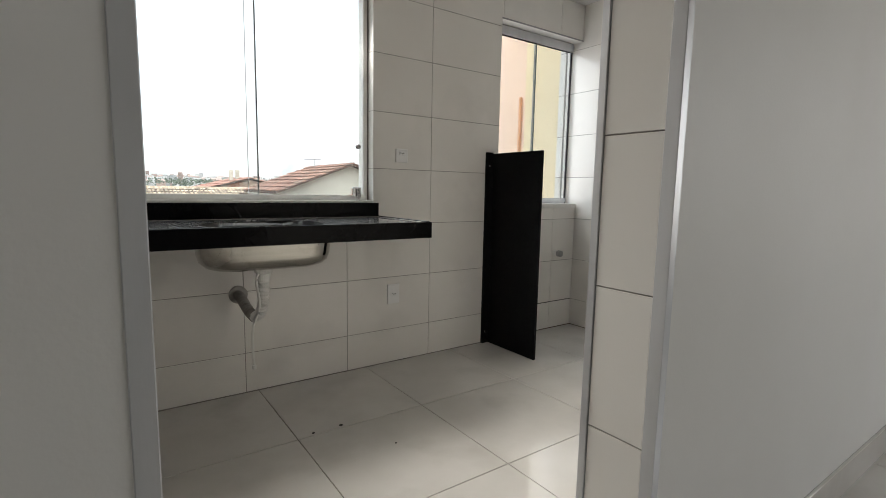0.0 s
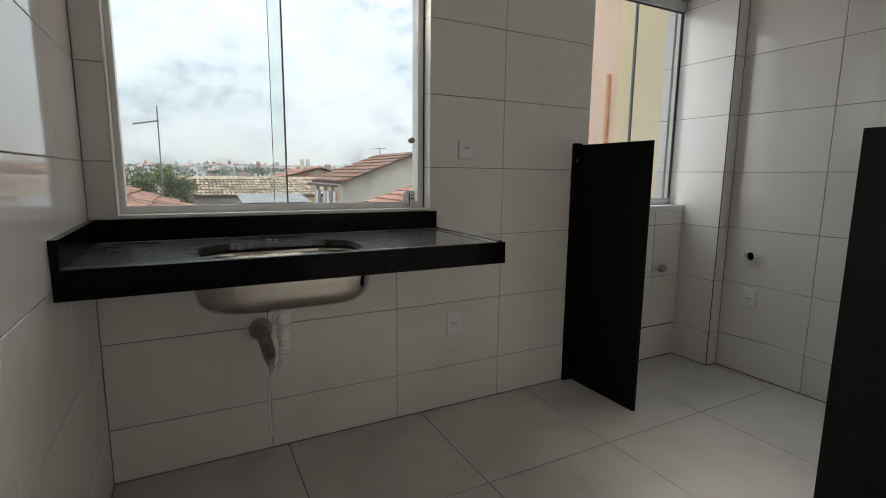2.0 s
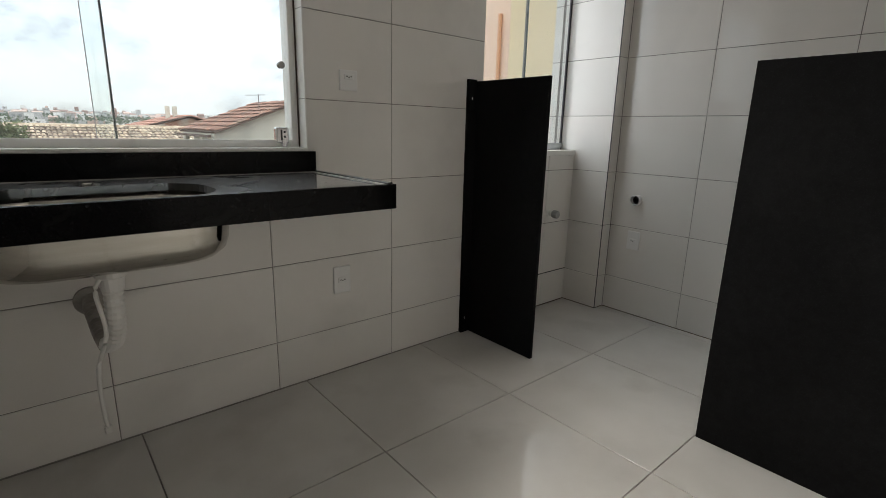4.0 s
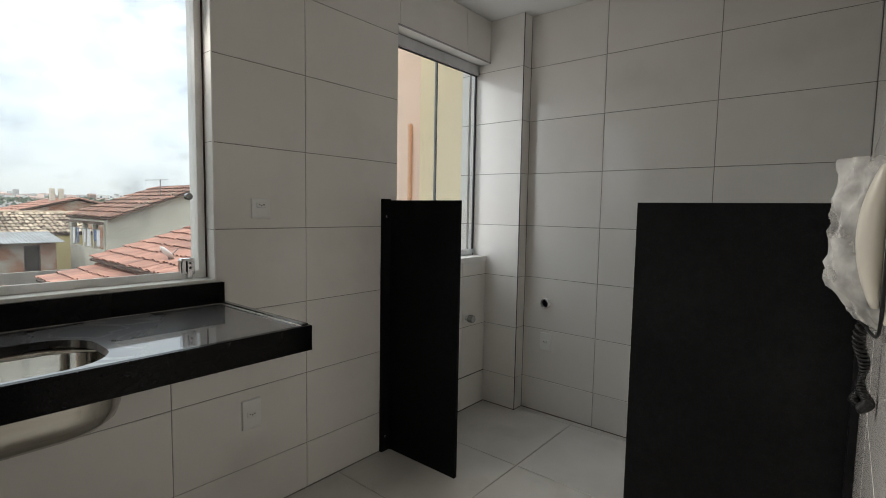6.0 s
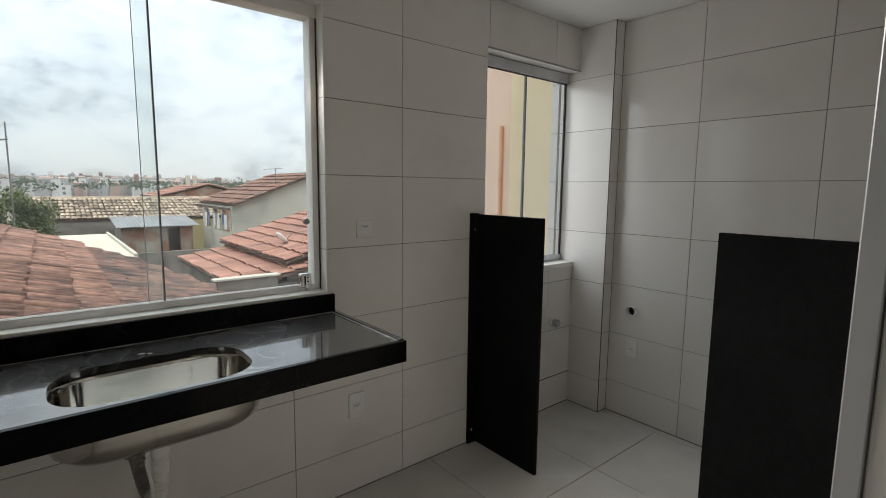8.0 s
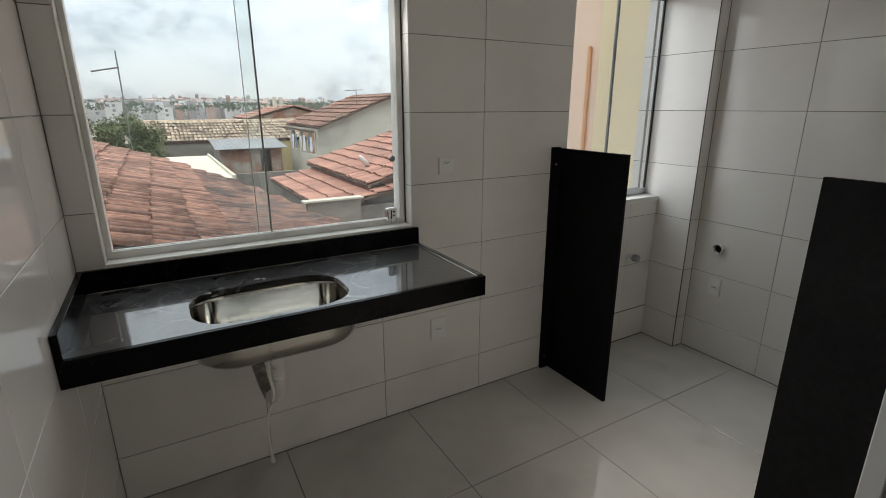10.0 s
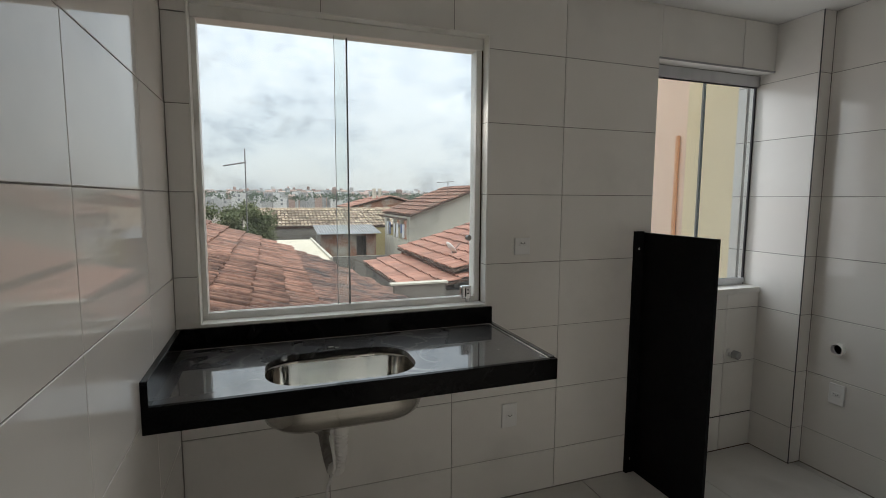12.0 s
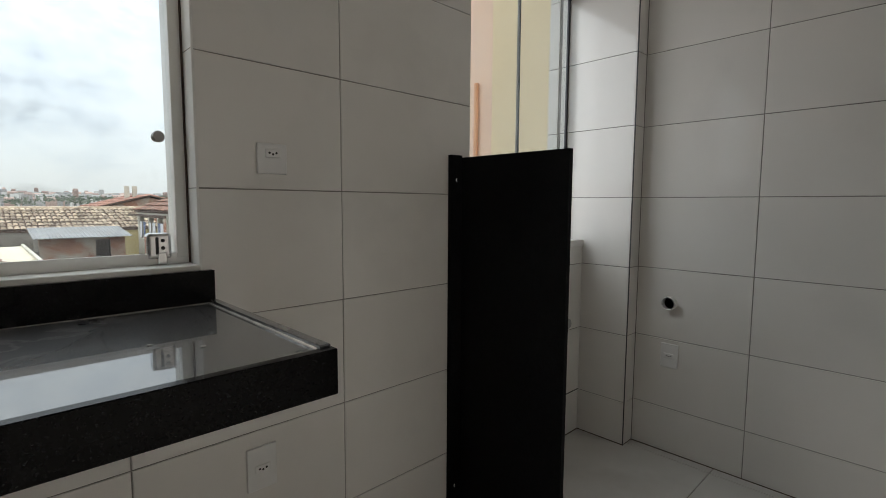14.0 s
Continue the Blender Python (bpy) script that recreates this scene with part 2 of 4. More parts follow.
M_ALU = surface("white_coated_aluminium", (0.80, 0.79, 0.75), (0.86, 0.85, 0.82), 5.0, 0.35, bump=0.03, bump_scale=80, stain=(0.66, 0.64, 0.60), stain_scale=6.0)
M_TRIM = surface("silver_edge_trim", (0.52, 0.53, 0.55), (0.66, 0.67, 0.69), 8.0, 0.38, 0.55, 0.05, 120, stretch=(1, 1, 0.15))
M_GASKET = surface("dark_window_gasket", (0.045, 0.043, 0.05), (0.08, 0.077, 0.085), 20.0, 0.45)
M_STONE = surface("white_sill_stone", (0.70, 0.69, 0.66), (0.78, 0.77, 0.74), 5.0, 0.35, bump=0.05, stain=(0.6, 0.58, 0.54), stain_scale=7.0)
M_GRAN = granite("polished_black_granite", 0.17, 1.0, 0.12, 0.34, coat=1.0, sheen=0.15)
M_GRAN2 = granite("dusty_black_granite", 0.36, 0.0, 0.08, 0.095)
M_GRAN3 = granite("polished_plain_granite", 0.12, 0.03, 0.1)
M_STEEL = surface("brushed_steel", (0.46, 0.44, 0.405), (0.56, 0.535, 0.49), 5.0, 0.09, 1.0, stretch=(1, 8, 8))
M_CHROME = surface("chrome", (0.6, 0.6, 0.6), (0.7, 0.7, 0.7), 10.0, 0.15, 1.0)
M_KNOB = surface("dulled_chrome", (0.22, 0.22, 0.22), (0.32, 0.32, 0.31), 12.0, 0.25, 1.0)
M_PVC = surface("white_pvc", (0.70, 0.69, 0.66), (0.78, 0.775, 0.75), 12.0, 0.4, bump=0.05)
M_PVC_OLD = surface("grey_dusty_pvc", (0.27, 0.25, 0.225), (0.42, 0.40, 0.365), 25.0, 0.55, bump=0.1)
M_PLATE = surface("white_plastic_plate", (0.76, 0.755, 0.74), (0.80, 0.80, 0.79), 10.0, 0.3)
M_DARK = surface("dark_rubber", (0.012, 0.012, 0.012), (0.03, 0.03, 0.03), 30.0, 0.5)
M_CORD = surface("black_cord", (0.005, 0.005, 0.005), (0.011, 0.011, 0.011), 30.0, 0.5, spec=0.3)
M_SEAL = surface("dark_glass_edge", (0.03, 0.045, 0.042), (0.05, 0.07, 0.066), 20.0, 0.3)
M_GREYPL = surface("grey_plastic", (0.30, 0.30, 0.30), (0.38, 0.38, 0.38), 20.0, 0.4)
M_GLASS = glass("clear_tempered_glass")
M_CREAM = surface("cream_plastic", (0.47, 0.445, 0.385), (0.53, 0.505, 0.44), 6.0, 0.35)
M_YELLOW = surface("pale_yellow_render", (0.88, 0.735, 0.48), (0.92, 0.79, 0.55), 1.5, 0.8, bump=0.15, bump_scale=90)
M_PINK = surface("salmon_render", (0.80, 0.60, 0.48), (0.85, 0.66, 0.54), 1.5, 0.8, bump=0.15, bump_scale=90)
M_ORANGE = surface("orange_pipe_paint", (0.72, 0.40, 0.24), (0.78, 0.46, 0.29), 8.0, 0.6)
M_RED = surface("weathered_clay_tile", (0.15, 0.07, 0.05), (0.37, 0.20, 0.14), 9.0, 0.85, bump=0.5, bump_scale=40, per_piece=0.5, stain=(0.08, 0.06, 0.052), stain_scale=2.6, detail=10)
# darker tone for the right-hand part of the red roof
M_RED2 = surface("darker_clay_tile", (0.085, 0.05, 0.04), (0.27, 0.145, 0.105), 8.0, 0.88, bump=0.5, bump_scale=40, per_piece=0.5, stain=(0.06, 0.05, 0.046), stain_scale=2.0, stain_at=(0.46, 0.66), detail=10)
M_ORED = surface("orange_clay_tile", (0.28, 0.13, 0.09), (0.42, 0.21, 0.15), 4.0, 0.8, bump=0.3, bump_scale=45, per_piece=0.22, stain=(0.22, 0.12, 0.09), stain_scale=1.2)
M_BROWN = surface("brown_mossy_tile", (0.11, 0.055, 0.04), (0.30, 0.155, 0.105), 6.0, 0.85, bump=0.35, bump_scale=45, per_piece=0.45, stain=(0.26, 0.20, 0.15), stain_scale=2.0)
M_STRAW = surface("bleached_clay_tile", (0.36, 0.265, 0.18), (0.55, 0.45, 0.335), 4.0, 0.85, bump=0.3, per_piece=0.3, stain=(0.14, 0.10, 0.07), stain_scale=2.2, stain_at=(0.52, 0.66))
M_CREAMW = surface("cream_house_render", (0.46, 0.43, 0.36), (0.56, 0.53, 0.45), 1.2, 0.85, bump=0.15, stain=(0.35, 0.33, 0.28), stain_scale=0.7)
M_GREENW = surface("pale_green_render", (0.56, 0.59, 0.50), (0.63, 0.65, 0.56), 1.2, 0.85, bump=0.15)
M_GREYW = surface("stained_cement", (0.15, 0.135, 0.115), (0.25, 0.23, 0.20), 2.0, 0.9, bump=0.3, stain=(0.10, 0.095, 0.09), stain_scale=1.6)
M_BRICKY = surface("old_brickwork", (0.24, 0.10, 0.065), (0.36, 0.20, 0.13), 3.0, 0.9, bump=0.4, bump_scale=25, stain=(0.38, 0.34, 0.28), stain_scale=1.3, stain_at=(0.48, 0.62))
M_SLAB = surface("cream_flat_roof", (0.60, 0.54, 0.42), (0.68, 0.62, 0.50), 1.0, 0.85, stain=(0.5, 0.45, 0.36))
M_SHEET = surface("weathered_roof_sheet", (0.20, 0.205, 0.21), (0.29, 0.295, 0.30), 2.0, 0.7, bump=0.2, stain=(0.22, 0.21, 0.2))
M_DECK = surface("dark_roof_underlay", (0.07, 0.042, 0.03), (0.12, 0.075, 0.055), 6.0, 0.9)
M_FARTREE = surface("hazy_far_trees", (0.10, 0.13, 0.10), (0.16, 0.19, 0.14), 0.5, 0.9, per_piece=0.3)
M_FARWIN = surface("far_window_shade", (0.16, 0.17, 0.18), (0.24, 0.25, 0.26), 0.5, 0.6)
M_LEAF = surface("tree_leaves", (0.07, 0.095, 0.035), (0.17, 0.185, 0.08), 1.8, 0.7, per_piece=0.45)
M_BARK = surface("tree_bark", (0.06, 0.045, 0.03), (0.12, 0.09, 0.065), 20.0, 0.9, bump=0.5)
M_GROUND = surface("dusty_ground", (0.14, 0.11, 0.085), (0.24, 0.20, 0.16), 0.15, 0.95, bump=0.3, stain=(0.10, 0.12, 0.06), stain_scale=0.03)
M_CITYA = surface("far_pale_buildings", (0.38, 0.375, 0.37), (0.55, 0.54, 0.52), 0.05, 0.9, per_piece=0.35)
M_CITYB = surface("far_red_roofs", (0.30, 0.22, 0.19), (0.38, 0.29, 0.25), 0.05, 0.9, per_piece=0.3)
M_CLOTH_W = surface("white_cloth", (0.6, 0.6, 0.62), (0.7, 0.7, 0.72), 9.0, 0.9)
M_CLOTH_B = surface("blue_cloth", (0.10, 0.14, 0.25), (0.16, 0.2, 0.33), 9.0, 0.9)
M_WOODD = surface("dark_eave_timber", (0.05, 0.03, 0.02), (0.09, 0.055, 0.035), 6.0, 0.8, stretch=(1, 1, 8))
M_ANT = surface("galvanised_pole", (0.16, 0.16, 0.16), (0.24, 0.24, 0.24), 8.0, 0.5, 0.7)


def film_plastic(name):
    """Thin crumpled polythene, milky where it folds."""
    m, n, l, b = mat(name)
    n.remove(b)
    tr = n.new("ShaderNodeBsdfTransparent")
    df = n.new("ShaderNodeBsdfTranslucent")
    df.inputs["Color"].default_value = (0.8, 0.8, 0.78, 1)
    d2 = n.new("ShaderNodeBsdfPrincipled")
    d2.inputs["Base Color"].default_value = (0.78, 0.78, 0.76, 1)
    d2.inputs["Roughness"].default_value = 0.25
    geo = n.new("ShaderNodeNewGeometry")
    t = n.new("ShaderNodeTexNoise")
    t.inputs["Scale"].default_value, t.inputs["Detail"].default_value = 22.0, 5.0
    l.new(geo.outputs["Position"], t.inputs["Vector"])
    r = n.new("ShaderNodeMapRange")
    r.inputs["From Min"].default_value, r.inputs["From Max"].default_value = 0.3, 0.7
    r.inputs["To Min"].default_value, r.inputs["To Max"].default_value = 0.2, 0.62
    l.new(t.outputs["Fac"], r.inputs["Value"])
    a = n.new("ShaderNodeMixShader")
    a.inputs["Fac"].default_value = 0.65
    l.new(df.outputs["BSDF"], a.inputs[1])
    l.new(d2.outputs["BSDF"], a.inputs[2])
    mx = n.new("ShaderNodeMixShader")
    l.new(r.outputs["Result"], mx.inputs["Fac"])
    l.new(tr.outputs["BSDF"], mx.inputs[1])
    l.new(a.outputs["Shader"], mx.inputs[2])
    l.new(mx.outputs["Shader"], n["Material Output"].inputs["Surface"])
    return m


M_FILM = film_plastic("milky_polythene")

# ---------------------------------------------------------------- builders


def box(bm, x0, x1, y0, y1, z0, z1, bevel=0.0, segments=1):
    v = [bm.verts.new((x, y, z)) for x in (x0, x1) for y in (y0, y1) for z in (z0, z1)]
    faces = [bm.faces.new([v[i] for i in f]) for f in ((0, 1, 3, 2), (4, 6, 7, 5), (0, 4, 5, 1), (2, 3, 7, 6), (0, 2, 6, 4), (1, 5, 7, 3))]
    if bevel:
        edges = list({e for f in faces for e in f.edges})
        bmesh.ops.bevel(bm, geom=edges, offset=bevel, segments=segments, affect="EDGES", profile=0.5)


def tube(bm, points, radius, sides=10, cap=True, ripple=0.0):
    """A pipe along points; ripple makes every second ring wider."""
    pts = [Vector(p) for p in points]
    rings = []
    for i, p in enumerate(pts):
        d = (pts[min(i + 1, len(pts) - 1)] - pts[max(i - 1, 0)]).normalized()
        a = d.cross(Vector((0, 0, 1)) if abs(d.z) < 0.95 else Vector((1, 0, 0))).normalized()
        c = d.cross(a)
        r = radius[i] if isinstance(radius, (list, tuple)) else radius
        r += ripple * (i % 2)
        rings.append([bm.verts.new(p + (a * math.cos(k * math.tau / sides) + c * math.sin(k * math.tau / sides)) * r) for k in range(sides)])
    for p, q in zip(rings, rings[1:]):
        for k in range(sides):
            bm.faces.new((p[k], p[(k + 1) % sides], q[(k + 1) % sides], q[k]))
    if cap:
        bm.faces.new(rings[0][::-1])
        bm.faces.new(rings[-1])


def smooth_path(points, steps=8):
    """Points of a smooth curve through the given ones."""
    p = [Vector(points[0])] + [Vector(q) for q in points] + [Vector(points[-1])]
    out = []
    for i in range(1, len(p) - 2):
        for s in range(steps):
            t = s / steps
            out.append(0.5 * (2 * p[i] + (p[i + 1] - p[i - 1]) * t + (2 * p[i - 1] - 5 * p[i] + 4 * p[i + 1] - p[i + 2]) * t * t
                              + (3 * p[i] - p[i - 1] - 3 * p[i + 1] + p[i + 2]) * t ** 3))
    return out + [Vector(points[-1])]


def mesh_of(name, bm, material, smooth=False):
    bmesh.ops.recalc_face_normals(bm, faces=bm.faces)
    me = bpy.data.meshes.new(name)
    bm.to_mesh(me)
    bm.free()
    me.materials.append(material)
    if smooth:
        for p in me.polygons:
            p.use_smooth = True
    return me


def part(name, bm, material, parent=None, label="", smooth=False):
    ob = new(name, mesh_of(name, bm, material, smooth))
    if parent is not None:
        ob.parent = parent
    if label:
        ob["label"] = label
    return ob


def boxes(name, material, parent, *args, bevel=0.0, label="", segments=1):
    bm = bmesh.new()
    for a in args:
        box(bm, *a, bevel=bevel, segments=segments)
    return part(name, bm, material, parent, label)


def thing(name, x, y, z, label, category, group="", kind=""):
    """A thing whose parts are laid out round its base, at the given place."""
    ob = new(name)
    ob.empty_display_size = 0.1
    ob.location = (x, y, z)
    return tagged(ob, label, category, group, kind)


def holed_wall(name, label, material, along, a0, a1, d0, d1, z0, z1, holes=()):
    """A wall of true thickness along 'x' or 'y', with rectangular openings (a0, a1, z0, z1) right through it, left to right."""
    bm = bmesh.new()

    def put(u0, u1, v0, v1):
        if u1 - u0 > 1e-4 and v1 - v0 > 1e-4:
            box(bm, *((u0, u1, d0, d1) if along == "x" else (d0, d1, u0, u1)), v0, v1)
    edge = a0
    for h in holes:
        put(edge, h[0], z0, z1)
        put(h[0], h[1], z0, h[2])
        put(h[0], h[1], h[3], z1)
        edge = h[1]
    put(edge, a1, z0, z1)
    return tagged(part(name, bm, material), label, "wall", kind="structure")

# ---------------------------------------------------------------- the rooms
CEIL = 2.475            # ceiling height
BACK = 3.175            # far tiled wall of the laundry corner
SIDE = -1.88            # kitchen wall beside the opening
OUTER = -2.06          # the same wall's face in the living room
DOOR = 0.869            # right edge of the opening; its left edge is the kitchen's left wall
ROWS = [0.0025, 0.211, 0.536, 0.86, 1.185, 1.51, 1.835, 2.16, CEIL]
SINK_COLS = [0.0, 0.565, 1.132, 1.7, 2.268, 2.835, 3.085]
WIN = (0.083, 1.3, 0.985, 2.219)
LWIN = (2.256, 3.085, 0.965, 2.215)
GAP = 0.0015
LEDGE = 0.0035          # how far the joints lie behind the tiles

wall_north = holed_wall("wall_north", "kitchen wall of large white glazed tiles with two windows", M_GROUT, "x", -0.15, BACK + 0.15, LEDGE, 0.15, -0.05, CEIL, [WIN, (LWIN[0], LWIN[1] + LEDGE, *LWIN[2:])])
wall_west = holed_wall("wall_west", "glossy white tiled wall beside the sink counter", M_GROUT, "y", OUTER + 0.004, LEDGE, -0.15, -LEDGE, -0.05, CEIL)
wall_east = holed_wall("wall_east", "white tiled wall of the laundry corner", M_GROUT, "y", SIDE - LEDGE, LEDGE, BACK + LEDGE, BACK + 0.15, -0.05, CEIL)
wall_south = holed_wall("wall_south", "white wall between kitchen and living room, tiled on the kitchen side", M_GROUT, "x", DOOR + LEDGE, BACK + 0.15, OUTER + 0.006, SIDE - LEDGE, -0.05, CEIL)
lintel = tagged(boxes("lintel", M_PAINT, None, (-LEDGE, DOOR + LEDGE, OUTER + 0.003, SIDE - 0.001, 2.16, CEIL)), "white painted lintel above the kitchen opening", "lintel", kind="structure")
plaster = tagged(boxes("plaster", M_PAINT, None, (DOOR + 0.02, 4.3, OUTER, OUTER + 0.006, 0, CEIL)), "smooth white painted living room wall", "wall", kind="structure")
plaster_w = tagged(boxes("plaster", M_PAINT, None, (-1.6, -0.006, OUTER, OUTER + 0.004, -0.05, CEIL)), "smooth white painted living room wall", "wall", kind="structure")
baseboard = tagged(boxes("baseboard", M_FLOOR, None, (DOOR + 0.02, 4.3, OUTER - 0.012, OUTER, 0, 0.12), bevel=0.002), "pale porcelain baseboard along the living room wall", "baseboard", kind="structure")
ceiling = tagged(boxes("ceiling", M_CEIL, None, (-1.75, 4.45, -6.6, 0.15, CEIL, CEIL + 0.12)), "plain white painted ceiling", "ceiling", kind="structure")
floor = tagged(boxes("floor", M_GROUT, None, (-1.75, 4.45, -6.6, 0.15, -0.2, -0.003)), "polished pale porcelain tile floor with grey joints", "floor", kind="structure")
living_west = holed_wall("wall_living_west", "plain white painted living room wall", M_PAINT, "y", -6.45, OUTER, -1.75, -1.6, 0, CEIL)
# its opening is unseen, added to let the living room fill lamp in
living_east = holed_wall("wall_living_east", "plain white painted living room wall", M_PAINT, "y", -6.45, OUTER + 0.006, 4.3, 4.45, 0, CEIL, [(-5.55, -3.25, 0.75, 2.2)])
living_south = holed_wall("wall_living_south", "plain white painted living room wall", M_PAINT, "x", -1.75, 4.45, -6.6, -6.45, 0, CEIL)

# corner column of the laundry, tiled on two faces
column = tagged(boxes("column", M_GROUT, None, (3.085 + LEDGE, BACK + LEDGE - 0.0005, -0.246 + LEDGE, LEDGE - 0.0005, 0, CEIL)), "white tiled corner column with a dark shadow line on its edge", "column", kind="structure")
# shadow line between the column's two faces, put in as a dark strip
column_trim = tagged(boxes("trim", M_GASKET, None, (3.0835, 3.0875, -0.2475, -0.2435, 0, CEIL)), "thin dark strip drawn for the shadow line on the column's edge", "trim", kind="structure")


# aluminium strips on the edges of the opening
def edge_strip(x0, x1, y0, y1):
    return tagged(boxes("trim", M_TRIM, None, (x0, x1, y0, y1, 0, 2.16), bevel=0.0012), "silver aluminium strip on the opening's edge", "trim", kind="structure")


edge_strip(DOOR - 0.003, DOOR + 0.02, OUTER - 0.003, OUTER + 0.026)
edge_strip(DOOR - 0.003, DOOR + 0.012, SIDE - 0.016, SIDE + 0.003)
edge_strip(-0.006, 0.016, OUTER - 0.003, OUTER + 0.02)

# ---------------------------------------------------------------- sink counter
COUNTER = 0.91


def rounded_rect(x0, x1, y0, y1, r, n=8):
    out = []
    for cx, cy, a in ((x1 - r, y1 - r, 0), (x0 + r, y1 - r, 90), (x0 + r, y0 + r, 180), (x1 - r, y0 + r, 270)):
        for i in range(n + 1):
            t = radians(a + 90 * i / n)
            out.append((cx + r * math.cos(t), cy + r * math.sin(t)))
    return out


counter = thing("sink_counter", 0.66, -0.29, COUNTER, "polished black granite sink counter fixed to the tiled wall", "counter")
counter.location = (0, 0, 0)
bm = bmesh.new()
CX1, CY0 = 1.328, -0.57
outer = [(0.0, CY0 + 0.02), (CX1, CY0 + 0.02), (CX1, 0.0), (0.0, 0.0)]
inner = rounded_rect(0.32, 0.832, -0.525, -0.2, 0.125)
edges = []
for loop in (outer, inner):
    vs = [bm.verts.new((x, y, COUNTER - 0.004)) for x, y in loop]
    edges += [bm.edges.new((vs[i], vs[(i + 1) % len(vs)])) for i in range(len(vs))]
bmesh.ops.triangle_fill(bm, edges=edges, use_beauty=True)
ext = bmesh.ops.extrude_face_region(bm, geom=list(bm.faces))
bmesh.ops.translate(bm, verts=[g for g in ext["geom"] if isinstance(g, bmesh.types.BMVert)], vec=(0, 0, -0.021))
part("worktop", bm, M_GRAN, counter, "black granite slab with pale veins")
boxes("apron", M_GRAN3, counter, (0.0, CX1 + 0.001, CY0, CY0 + 0.02, 0.832, COUNTER), bevel=0.0015)
boxes("backsplash", M_GRAN3, counter, (0.0, CX1 - 0.004, -0.02, -0.0005, COUNTER - 0.004, 0.986), bevel=0.001)
boxes("side_splash", M_GRAN3, counter, (0.0005, 0.02, CY0 - 0.001, -0.02, COUNTER - 0.004, 0.986), bevel=0.001)
boxes("raised_rim", M_GRAN, counter, (CX1 - 0.02, CX1, CY0 + 0.02, -0.02, COUNTER - 0.004, COUNTER + 0.004), bevel=0.002, segments=2)

bm = bmesh.new()
tube(bm, smooth_path([(CX1 - 0.0215, CY0 + 0.03, COUNTER - 0.0035), (CX1 - 0.021, -0.3, COUNTER - 0.0032), (CX1 - 0.0215, -0.022, COUNTER - 0.0035)], 10), [0.0015 + 0.001 * math.sin(i * 1.7) ** 2 for i in range(21)], 6)
part("sealant_bead", bm, M_PVC_OLD, counter, "pale sealant along the rim")
bm = bmesh.new()
tube(bm, smooth_path([(0.022, -0.0215, COUNTER - 0.0035), (0.6, -0.021, COUNTER - 0.0032), (CX1 - 0.022, -0.0215, COUNTER - 0.0035)], 14), [0.0011 + 0.0008 * math.sin(i * 2.3) ** 2 for i in range(29)], 6)
part("sealant_bead", bm, M_PVC_OLD, counter, "pale sealant along the backsplash")

sink = thing("sink", 0.57, -0.36, 0.706, "stainless steel undermount sink bowl, empty", "sink")
bm = bmesh.new()
loops = []
for z, g, r in ((0.8845, 0.012, 0.15), (0.8845, 0.0, 0.145), (0.86, -0.003, 0.142), (0.775, -0.008, 0.138), (0.745, -0.017, 0.13), (0.725, -0.038, 0.115), (0.714, -0.072, 0.09), (0.710, -0.11, 0.05)):
    loops.append([bm.verts.new((x - 0.57, y + 0.36, z - 0.706)) for x, y in rounded_rect(0.298 - g, 0.87 + g, -0.534 - g + 0.018 * min(1.0, (0.8845 - z) / 0.16), -0.178 + g, r)])
for p, q in zip(loops, loops[1:]):
    for i in range(len(p)):
        bm.faces.new((p[i], p[(i + 1) % len(p)], q[(i + 1) % len(q)], q[i]))
bm.faces.new(loops[-1])
bowl = part("bowl", bm, M_STEEL, sink, smooth=True)
solid = bowl.modifiers.new("sheet", "SOLIDIFY")
solid.thickness, solid.offset = 0.002, 1
bm = bmesh.new()
tube(bm, [(-0.018, 0, 0.0015), (-0.018, 0, 0.004)], 0.04, 24)
tube(bm, [(-0.018, 0, 0.004), (-0.018, 0, 0.0055)], 0.025, 20)
part("drain_strainer", bm, M_CHROME, sink, smooth=False)

trap = thing("sink_trap", 0.565, -0.3, 0.45, "white corrugated plastic waste pipe under the sink", "waste pipe")
trap.location = (0, 0, 0)
DX, DY = 0.57, -0.36
bm = bmesh.new()
tube(bm, [(DX, DY, 0.705), (DX, DY, 0.69), (DX, DY, 0.685), (DX, DY, 0.65)], [0.038, 0.038, 0.03, 0.026], 18)
part("drain_nut", bm, M_PVC, trap)
bm = bmesh.new()
bend = smooth_path([(DX, DY, 0.66), (DX - 0.002, DY, 0.58), (DX - 0.008, DY + 0.03, 0.505), (DX - 0.02, DY + 0.09, 0.468)], 11)
tube(bm, bend, 0.0215, 14, ripple=0.0035)
part("tail_pipe", bm, M_PVC, trap, "white corrugated pipe")
bm = bmesh.new()
hose_path = smooth_path([(DX - 0.02, DY + 0.085, 0.468), (DX - 0.026, DY + 0.17, 0.478), (DX - 0.031, DY + 0.26, 0.508), (DX - 0.032, DY + 0.33, 0.523), (DX - 0.032, -0.004, 0.525)], 9)
tube(bm, hose_path, 0.0215, 14, ripple=0.004)
part("corrugated_hose", bm, M_PVC_OLD, trap)
bm = bmesh.new()
tube(bm, [(DX - 0.032, -0.012, 0.525), (DX - 0.032, 0.002, 0.525)], 0.045, 20)
part("wall_collar", bm, M_PVC_OLD, trap)
hose = thing("drain_hose", 0.55, -0.33, 0.4, "thin white flexible hose hanging under the sink", "hose")
hose.location = (0, 0, 0)
bm = bmesh.new()
